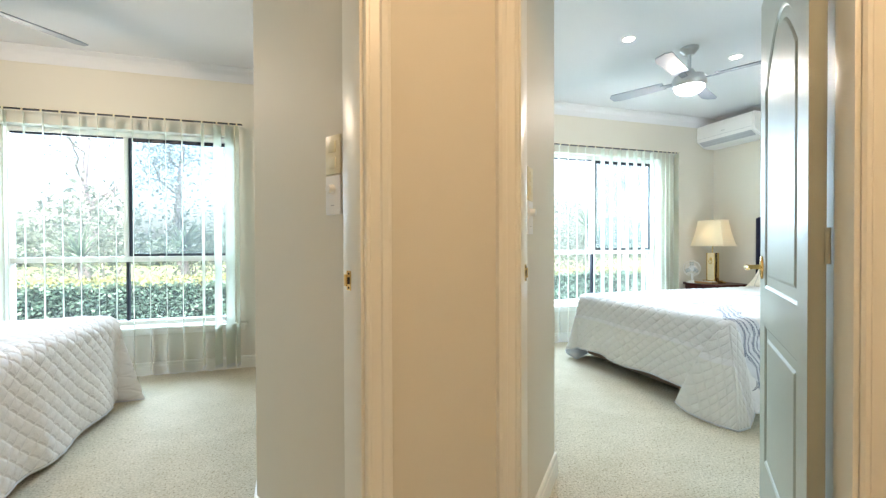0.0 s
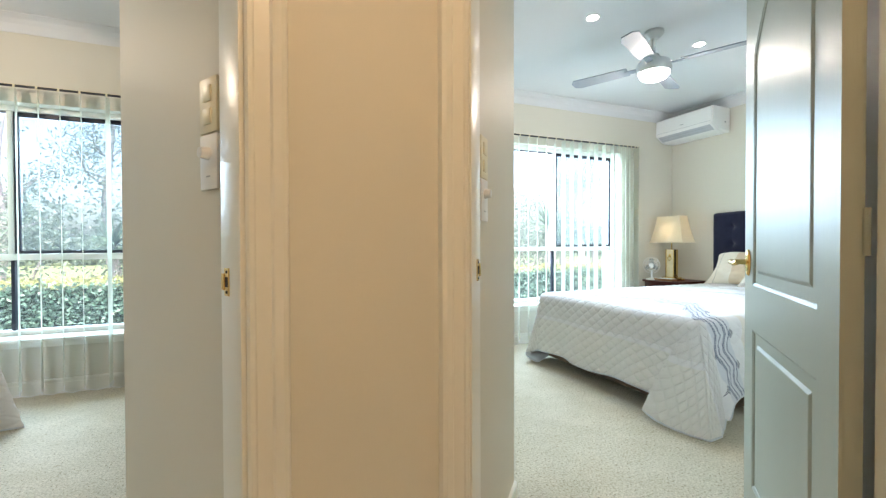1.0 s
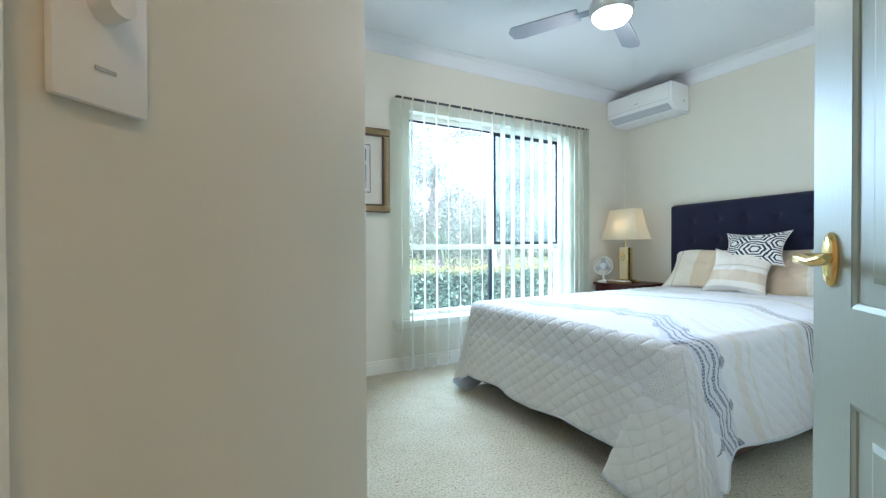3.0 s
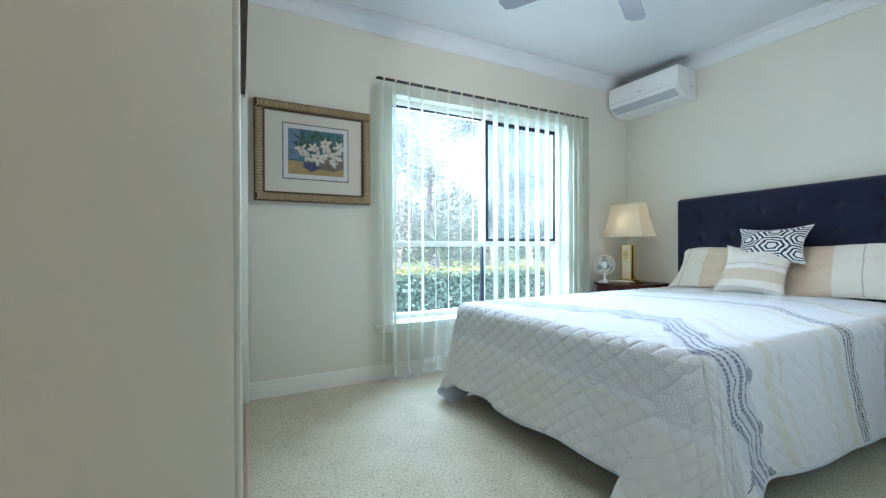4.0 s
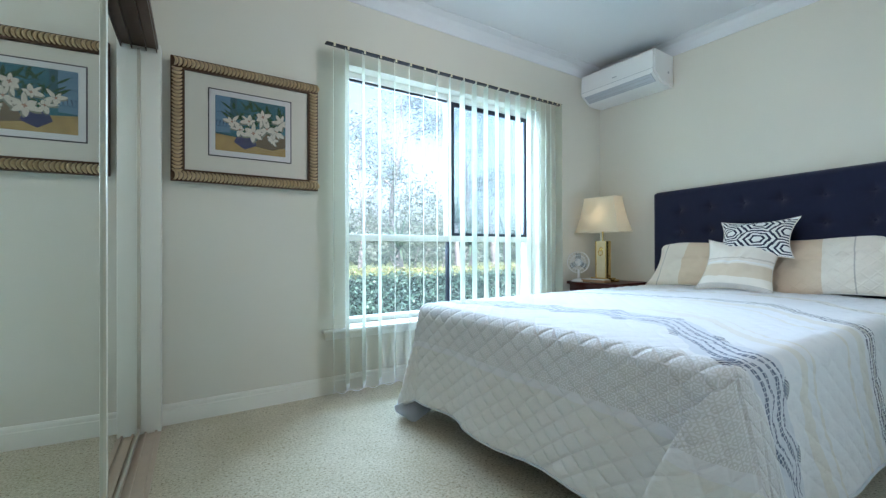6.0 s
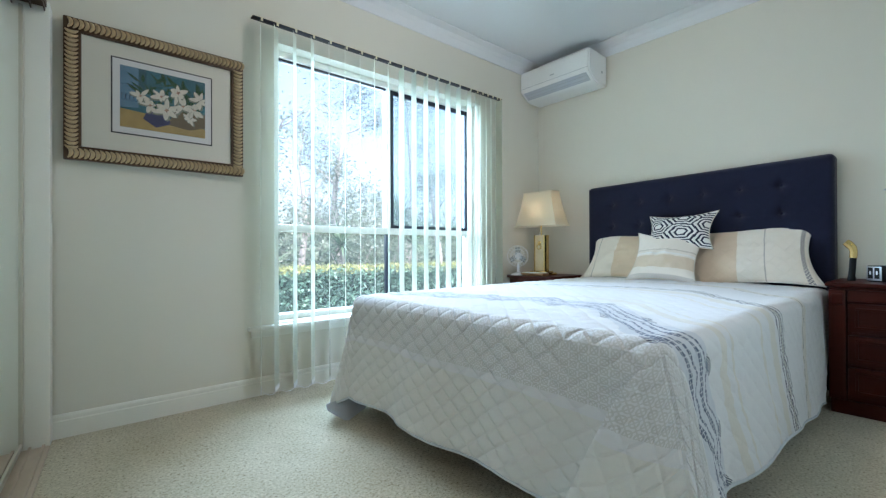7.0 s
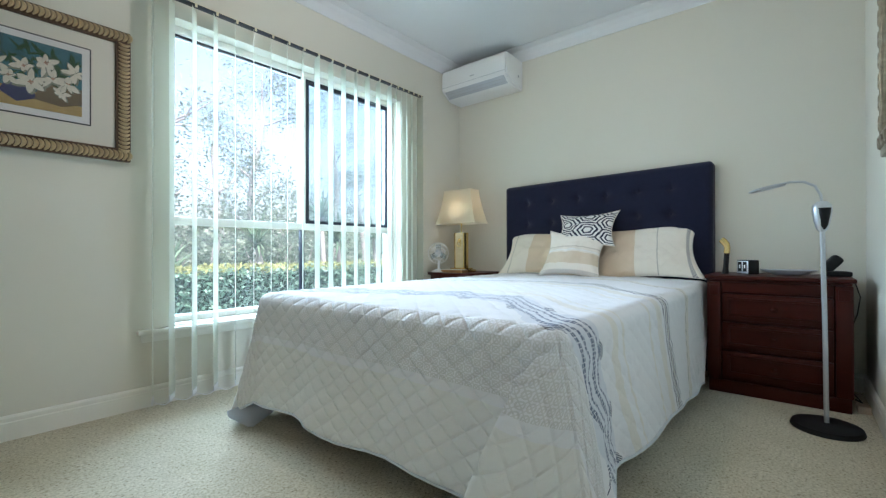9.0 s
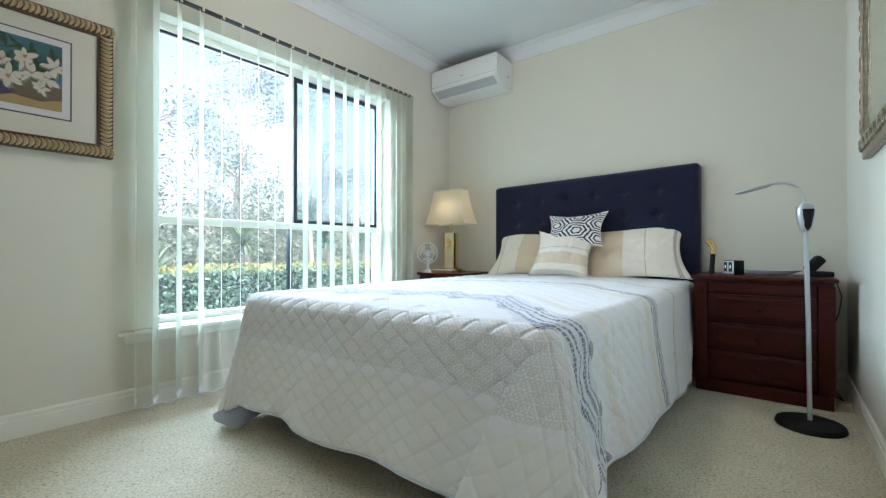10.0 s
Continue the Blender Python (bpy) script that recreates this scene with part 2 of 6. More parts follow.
bm = bmesh.new()
for a, b, z0, z1 in ((-3.2, W2[0], 0, TOP), (W2[0], W2[1], 0, W2[2]), (W2[0], W2[1], W2[3], TOP), (W2[1], W1[0], 0, TOP), (W1[0], W1[1], 0, W1[2]), (W1[0], W1[1], W1[3], TOP), (W1[1], XE + 0.2, 0, TOP)):
    add_box(bm, (a, YN, z0), (b, YN + WT, z1))
structure("wall_north", bm, WALL, "cream painted plaster wall with two window openings", "wall")
prism_wall("wall_east", [(XE, YS - 0.12), (XE + 0.12, YS - 0.12), (XE + 0.12, YN), (XE, YN)], "cream painted plaster wall behind the bed")
prism_wall("wall_south", [(2.42, YS), (2.42, YS - 0.12), (XE, YS - 0.12), (XE, YS)], "cream painted plaster wall beside the bedside chest")
prism_wall("wall_door_side", [(1.80, 1.10), (1.88, 1.02), (2.42, YS - 0.12), (2.42, YS)], "cream painted plaster wall behind the open door")
prism_wall("wall_switches", [SR, E2, (1.50, 2.25), (1.13, 1.84)], "cream painted plaster wall with light switches")
prism_wall("wall_switches_2", [LR, (0.71, 1.79), (0.41, 2.27), E1], "cream painted plaster wall with light switches of the other bedroom")
prism_wall("wall_hall_end", [LH, SH, SR, (1.13, 1.84), (0.71, 1.79), LR], "warm cream hall wall between two doorways")
prism_wall("wall_wardrobe_back", [(0.90, 2.0), (1.0, 2.0), (1.0, YN), (0.90, YN)], "plain wall at the back of the wardrobe")
prism_wall("wall_other_wardrobe", [E1, (0.41, 2.27), (0.41, YN), (0.22, YN)], "plain cream wall of the other bedroom")
prism_wall("wall_west", [(-3.2, 0.9), (-3.08, 0.9), (-3.08, YN), (-3.2, YN)], "plain cream wall of the other bedroom")
prism_wall("wall_other_south", [(-3.08, 0.9), (-0.1, 0.9), (-0.1, 1.02), (-3.08, 1.02)], "plain cream wall of the other bedroom")
prism_wall("wall_hall_west", [(-0.1, -1.6), (0.0, -1.6), (0.0, 1.10), (0.085, 1.185), (0.01, 1.25), (-0.1, 1.14)], "plain cream hall wall")
prism_wall("wall_hall_east", [(1.86, -1.6), (1.98, -1.6), (1.98, 1.02), (1.88, 1.02), (1.80, 1.10), (1.742, 1.155), (1.69, 1.09), (1.86, 0.93)], "warm cream hall wall beside the doorway")
prism_wall("wall_hall_south", [(-0.1, -1.72), (1.98, -1.72), (1.98, -1.6), (-0.1, -1.6)], "plain cream hall wall")
prism_wall("wall_house_west", [(-3.2, -1.72), (-3.08, -1.72), (-3.08, 0.9), (-3.2, 0.9)], "plain outer wall of the house")
prism_wall("wall_house_south", [(-3.08, -1.72), (-0.1, -1.72), (-0.1, -1.6), (-3.08, -1.6)], "plain outer wall of the house")
prism_wall("wall_house_south_2", [(1.98, -1.72), (XE + 0.12, -1.72), (XE + 0.12, -1.6), (1.98, -1.6)], "plain outer wall of the house")
prism_wall("wall_house_east", [(XE, -1.6), (XE + 0.12, -1.6), (XE + 0.12, YS - 0.12), (XE, YS - 0.12)], "plain outer wall of the house")
bm = bmesh.new()
add_box(bm, (-3.2, -1.72, TOP), (XE + 0.2, YN + 0.85, TOP + 0.12))
structure("ceiling", bm, CEIL, "flat white painted plaster ceiling", "ceiling")
bm = bmesh.new()
add_box(bm, (-3.2, -1.72, -0.12), (XE + 0.12, YN + WT, 0.0))
structure("floor", bm, CARPET, "pale beige-green flecked pile carpet", "carpet")


def door_head(name, a, b, c, d, label):
    return prism_wall(name, [a, b, c, d], label, 2.05, TOP)


door_head("wall_over_door", SH, (1.69, 1.09), (1.742, 1.155), SR, "plaster wall over the bedroom doorway")
door_head("wall_over_other_door", LH, LR, (0.01, 1.25), (0.085, 1.185), "plaster wall over the other doorway")

# cornice and baseboards
COVE = [(0, 0), (0, -0.10), (0.008, -0.10), (0.014, -0.085), (0.03, -0.05), (0.055, -0.024), (0.085, -0.012), (0.10, -0.006), (0.10, 0)]
BASE = [(0, 0), (0.014, 0), (0.014, 0.074), (0.010, 0.078), (0.011, 0.094), (0.007, 0.102), (0, 0.104)]


def runs(name, profile, z, lines, mat, label, category):
    bm = bmesh.new()
    for p0, p1 in lines:
        add_sweep(bm, profile, (*p0, z), (*p1, z))
    return structure(name, bm, mat, label, category)


ROOM = [((XE, YS), (XE, YN)), ((XE, YN), (1.70, YN)), ((2.42, YS), (XE, YS)), (E2, SR)]
OTHER = [((0.22, YN), (-3.08, YN)), ((-3.08, YN), (-3.08, 1.02)), (LR, E1), (E1, (0.22, YN))]
runs("cornice", COVE, TOP, ROOM + [((1.70, YN), E2)] + OTHER, CEIL, "white plaster cove cornice", "cornice")
runs("baseboard", BASE, 0, ROOM + OTHER, TRIM, "cream gloss moulded skirting board", "skirting board")


# ---- windows ----
def window(name, w, mull, sash_side):
    x0, x1, z0, z1 = w
    y = YN + 0.12
    win = tagged(thing(name, "cream aluminium window with a dark sliding sash over fixed panes", "window"), kind="structure")
    tr = 0.965 if name == "window_1" else 0.945
    f = 0.04
    for nm, lo, hi in (("frame_jamb", (x0, y - 0.03, z0), (x0 + f, y + 0.05, z1)), ("frame_jamb", (x1 - f, y - 0.03, z0), (x1, y + 0.05, z1)),
                       ("frame_head", (x0 + f, y - 0.03, z1 - f), (x1 - f, y + 0.05, z1)), ("frame_sill", (x0 + f, y - 0.03, z0), (x1 - f, y + 0.05, z0 + 0.035)),
                       ("transom", (x0 + f, y - 0.025, tr - 0.022), (x1 - f, y + 0.045, tr + 0.022))):
        boxpart(nm, lo, hi, ALU, win, 0.004)
    boxpart("mullion", (mull - 0.02, y - 0.022, tr + 0.022), (mull + 0.012, y + 0.04, z1 - f), ALU, win, 0.003)
    boxpart("lower_mullion", (mull - 0.012, y - 0.01, z0 + 0.035), (mull + 0.008, y + 0.03, tr - 0.022), BLACKALU, win, 0.002, label="thin dark mullion")
    boxpart("frame_seal", (x0 + f, y - 0.012, z1 - f - 0.014), (mull - 0.02, y + 0.02, z1 - f), BLACKALU, win, 0.002)
    a, b = mull + 0.014, x1 - f - 0.002
    for nm, lo, hi in (("sash_stile", (a, y - 0.015, tr + 0.024), (a + 0.03, y + 0.01, z1 - f - 0.002)), ("sash_stile", (b - 0.022, y - 0.015, tr + 0.024), (b, y + 0.01, z1 - f - 0.002)),
                       ("sash_rail", (a + 0.03, y - 0.015, tr + 0.024), (b - 0.022, y + 0.01, tr + 0.046)), ("sash_rail", (a + 0.03, y - 0.015, z1 - f - 0.034), (b - 0.022, y + 0.01, z1 - f - 0.002))):
        boxpart(nm, lo, hi, BLACKALU, win, 0.003, label="dark aluminium sash")
    scr = boxpart("insect_screen", (a + 0.03, y + 0.020, tr + 0.046), (b - 0.022, y + 0.022, z1 - f - 0.034), SCREEN, win, label="fine grey insect screen")
    scr.visible_shadow = False
    for lo, hi in (((x0 + f, y + 0.012, tr + 0.022), (mull - 0.02, y + 0.017, z1 - f)), ((a + 0.03, y - 0.006, tr + 0.046), (b - 0.022, y - 0.001, z1 - f - 0.034)),
                   ((x0 + f, y + 0.012, z0 + 0.035), (mull - 0.012, y + 0.017, tr - 0.022)), ((mull + 0.008, y + 0.012, z0 + 0.035), (x1 - f, y + 0.017, tr - 0.022))):
        p = boxpart("pane", lo, hi, GLASS, win)
        p.visible_shadow = False
    sx0, sx1 = x0 - 0.15, x1 + 0.12
    bm = bmesh.new()
    add_box(bm, (sx0, YN - 0.045, z0 - 0.028), (sx1, YN - 0.0005, z0 - 0.004), 0.008)
    add_box(bm, (x0 + 0.001, YN - 0.002, z0 - 0.024), (x1 - 0.001, y - 0.032, z0 + 0.002))
    part("window_sill", bm, TRIM, win, "cream gloss timber sill", True)
    boxpart("apron", (sx0 + 0.02, YN - 0.016, z0 - 0.07), (sx1 - 0.02, YN - 0.0005, z0 - 0.0285), TRIM, win, 0.004)
    return win


window("window_1", W1, 3.585, 1)
window("window_2", W2, -0.93, 1)


# ---- vertical blinds ----
def blind(x0, x1, z1, slats, label):
    b = thing("vertical_blind", label, "blind", pose(x0, YN - 0.075, z1))
    boxpart("head_rail", (0, -0.02, 0.0035), (x1 - x0, 0.02, 0.0065), CREAMP, b, 0.001, label="cream head rail")
    boxpart("rail_slot", (0.0, -0.021, -0.002), (x1 - x0, 0.021, 0.003), BLACKALU, b, 0.001, label="dark slot under the rail")
    rnd = random.Random(4)
    bottoms = []
    for x, ang, closed in slats:
        bm = bmesh.new()
        n, h, w = 10, z1 - 0.032, 0.045
        rows = []
        for k in range(n + 1):
            z = -0.014 - (h - 0.03) * k / n
            tw = ang + rnd.uniform(-1.5, 1.5) + (3 * math.sin(k * 0.5 + x * 9)) * k / n
            c, s = math.cos(radians(tw)), math.sin(radians(tw))
            row = []
            for u in (-1, -0.5, 0, 0.5, 1):
                px, py = w * u * c, w * u * s
                bow = 0.003 * (1 - u * u)
                row.append(bm.verts.new((x - x0 + px - bow * s, py + bow * c, z)))
            rows.append(row)
        for r0, r1 in zip(rows, rows[1:]):
            for i in range(4):
                bm.faces.new((r0[i], r0[i + 1], r1[i + 1], r1[i]))
        bmesh.ops.solidify(bm, geom=bm.faces[:], thickness=0.0012)
        s = part("slat", bm, SLAT, b, "", True)
        boxpart("bottom_weight", (-0.043, -0.0025, -h + 0.0), (0.043, 0.0025, -h + 0.028), WHITE, s, 0.001, pose(x - x0, 0, 0, 0, 0, ang))
        boxpart("carrier", (-0.006, -0.026, -0.016), (0.006, -0.0215, 0.004), CREAMP, s, 0.001, pose(x - x0, 0, 0), label="cream slat carrier")
        bottoms.append((x - x0, -h + 0.012))
    for (xa, za), (xb, zb) in zip(bottoms, bottoms[1:]):
        if xb - xa < 0.07:
            continue
        bm = bmesh.new()
        pts = [(xa + (xb - xa) * t / 8, -0.03, za - 0.022 * math.sin(math.pi * t / 8)) for t in range(9)]
        add_tube(bm, pts, 0.0022, 5)
        part("bead_chain", bm, WHITE, b)
    return b


S1 = [(2.622, 70, 0), (2.708, 56, 0)] + [(2.815 + 0.1085 * i, (56, 54, 65, 63, 61, 60, 64, 80, 77, 74, 66, 74, 71)[i], 0) for i in range(13)] + [(4.235, 70, 0), (4.31, 52, 0), (4.37, 44, 0), (4.43, 40, 0), (4.49, 36, 0), (4.545, 40, 0), (4.585, 84, 0)]
blind(2.575, 4.61, 2.112, S1, "white translucent vertical blind, slats turned open")
S2 = [(-1.86 + 0.115 * i, 110 + (i * 37 % 9) - 4, 0) for i in range(13)] + [(-0.33, 88, 0), (-0.22, 60, 0), (-0.13, 50, 0), (-0.07, 80, 0)]
blind(-1.95, -0.03, 2.075, S2, "white translucent vertical blind of the other bedroom, slats open")


# ---- node arithmetic for printed cloth ----
class Calc:
    def __init__(self, m):
        self.n, self.l = m.node_tree.nodes, m.node_tree.links

    def op(self, kind, a, b=0.0, c=None):
        x = self.n.new("ShaderNodeMath")
        x.operation = kind
        for i, v in enumerate((a, b) if c is None else (a, b, c)):
            if isinstance(v, (int, float)):
                x.inputs[i].default_value = v
            else:
                self.l.new(v, x.inputs[i])
        return x.outputs[0]

    def band(self, p, a, b):
        return self.op("MULTIPLY", self.op("GREATER_THAN", p, a), self.op("LESS_THAN", p, b))

    def tri(self, q, f):
        return self.op("ABSOLUTE", self.op("SUBTRACT", self.op("FRACT", self.op("MULTIPLY", q, f)), 0.5))

    def mix(self, f, a, b):
        x = self.n.new("ShaderNodeMix")
        x.data_type = "RGBA"
        for key, v in (("A", a), ("B", b)):
            if isinstance(v, tuple):
                x.inputs[key].default_value = (*v, 1)
            else:
                self.l.new(v, x.inputs[key])
        self.l.new(f, x.inputs["Factor"])
        return x.outputs["Result"]

    def uv(self):
        t = self.n.new("ShaderNodeTexCoord")
        s = self.n.new("ShaderNodeSeparateXYZ")
        self.l.new(t.outputs["UV"], s.inputs[0])
        return t, s.outputs[0], s.outputs[1]


def stitched(m, c, p, q):
    """Relief of diagonal stitching with small puckers."""
    s = 1 / 0.092
    a = c.tri(c.op("ADD", p, q), s)
    b = c.tri(c.op("SUBTRACT", p, q), s)
    near = c.op("MINIMUM", c.op("MINIMUM", c.op("SUBTRACT", 0.5, a), c.op("SUBTRACT", 0.5, b)), 0.16)
    foot = c.op("MULTIPLY_ADD", c.op("LESS_THAN", p, 0.66), 0.75, 0.25)
    pk = c.n.new("ShaderNodeTexNoise")
    pk.inputs["Scale"].default_value = 38
    pk.inputs["Detail"].default_value = 5
    t = c.n.new("ShaderNodeTexCoord")
    c.l.new(t.outputs["UV"], pk.inputs["Vector"])
    h = c.op("ADD", c.op("MULTIPLY", c.op("MULTIPLY", near, 6.0), foot), c.op("MULTIPLY", pk.outputs[0], 0.9))
    bp = c.n.new("ShaderNodeBump")
    bp.inputs["Strength"].default_value = 0.6
    bp.inputs["Distance"].default_value = 0.006
    c.l.new(h, bp.inputs["Height"])
    c.l.new(bp.outputs[0], c.n["Principled BSDF"].inputs["Normal"])


def coverlet_material(printed=True):
    m = material("quilted_cotton" if printed else "plain_quilt", (0.78, 0.765, 0.755), 0.85, vary=0.03, scale=9, bump=0.15, fine=500, sheen=0.1, spec=0.2)
    if not printed:
        c = Calc(m)
        t, p, q = c.uv()
        stitched(m, c, p, q)
        return m
    c = Calc(m)
    t, p, q = c.uv()
    white, cream, greige, navy = (0.77, 0.76, 0.78), (0.72, 0.67, 0.60), (0.50, 0.48, 0.44), (0.018, 0.026, 0.075)
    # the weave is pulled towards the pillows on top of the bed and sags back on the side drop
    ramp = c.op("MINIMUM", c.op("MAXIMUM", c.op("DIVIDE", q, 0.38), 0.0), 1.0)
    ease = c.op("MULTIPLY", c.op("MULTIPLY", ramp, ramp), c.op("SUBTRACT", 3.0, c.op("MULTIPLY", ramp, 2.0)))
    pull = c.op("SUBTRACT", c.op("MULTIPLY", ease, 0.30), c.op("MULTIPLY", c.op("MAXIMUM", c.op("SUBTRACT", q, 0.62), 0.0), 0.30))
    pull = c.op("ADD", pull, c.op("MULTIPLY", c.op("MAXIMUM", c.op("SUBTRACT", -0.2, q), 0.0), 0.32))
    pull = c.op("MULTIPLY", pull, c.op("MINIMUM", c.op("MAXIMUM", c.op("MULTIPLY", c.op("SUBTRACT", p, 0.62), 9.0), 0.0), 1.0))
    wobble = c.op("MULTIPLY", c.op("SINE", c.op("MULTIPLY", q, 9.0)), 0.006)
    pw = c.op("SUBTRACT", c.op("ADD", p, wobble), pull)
    base = c.mix(c.band(p, 0.0, 0.36), white, (0.76, 0.745, 0.72))
    for a, b, k in ((0.93, 0.985, cream), (1.03, 1.045, cream), (1.34, 1.36, cream), (1.46, 1.53, cream), (1.60, 1.625, greige), (2.0, 2.08, cream)):
        base = c.mix(c.op("MULTIPLY", c.band(pw, a, b), 0.7), base, k)
    # leaf lattice print near the foot
    pitch = 0.03
    fu, fv = c.op("SUBTRACT", c.op("FRACT", c.op("DIVIDE", p, pitch)), 0.5), c.op("SUBTRACT", c.op("FRACT", c.op("DIVIDE", q, pitch)), 0.5)
    r2 = c.op("SQRT", c.op("ADD", c.op("MULTIPLY", fu, fu), c.op("MULTIPLY", fv, fv)))
    ring = c.op("LESS_THAN", c.op("ABSOLUTE", c.op("SUBTRACT", r2, 0.36)), 0.075)
    cross = c.op("LESS_THAN", c.op("ABSOLUTE", c.op("SUBTRACT", c.op("ABSOLUTE", fu), c.op("ABSOLUTE", fv))), 0.09)
    lat = c.op("MULTIPLY", c.op("MAXIMUM", ring, cross), c.band(p, 0.40, 0.645))
    base = c.mix(c.op("MULTIPLY", lat, 0.44), base, greige)
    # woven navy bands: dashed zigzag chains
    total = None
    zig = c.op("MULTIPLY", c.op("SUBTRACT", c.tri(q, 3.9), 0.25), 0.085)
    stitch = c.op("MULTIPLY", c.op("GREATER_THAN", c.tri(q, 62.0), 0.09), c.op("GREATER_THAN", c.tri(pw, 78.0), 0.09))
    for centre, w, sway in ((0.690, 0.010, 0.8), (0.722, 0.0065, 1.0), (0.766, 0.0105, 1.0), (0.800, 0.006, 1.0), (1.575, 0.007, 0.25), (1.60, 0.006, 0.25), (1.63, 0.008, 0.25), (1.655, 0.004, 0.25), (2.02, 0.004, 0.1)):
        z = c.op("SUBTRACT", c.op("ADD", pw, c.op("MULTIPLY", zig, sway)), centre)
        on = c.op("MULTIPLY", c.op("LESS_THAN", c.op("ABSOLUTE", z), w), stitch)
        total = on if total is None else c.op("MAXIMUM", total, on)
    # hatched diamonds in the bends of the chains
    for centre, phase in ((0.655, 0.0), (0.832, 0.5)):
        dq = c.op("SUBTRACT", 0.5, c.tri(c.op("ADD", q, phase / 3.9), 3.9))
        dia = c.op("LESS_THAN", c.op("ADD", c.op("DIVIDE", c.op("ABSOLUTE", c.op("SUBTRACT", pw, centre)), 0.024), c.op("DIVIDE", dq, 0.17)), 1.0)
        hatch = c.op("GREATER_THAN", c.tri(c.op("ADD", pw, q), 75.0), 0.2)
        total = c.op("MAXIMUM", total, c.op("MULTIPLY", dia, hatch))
    # navy is weakened on the bed top, imitating the bright light there
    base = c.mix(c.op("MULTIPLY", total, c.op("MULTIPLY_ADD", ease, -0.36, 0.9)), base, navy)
    wash = c.op("MULTIPLY", c.band(pw, 0.655, 0.83), 0.22)
    base = c.mix(wash, base, (0.25, 0.33, 0.5))
    c.l.new(base, c.n["Principled BSDF"].inputs["Base Color"])
    stitched(m, c, p, q)
    return m


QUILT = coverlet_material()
BINDING = material("coverlet_binding", (0.62, 0.64, 0.68), 0.8, vary=0.05, bump=0.1, fine=300)


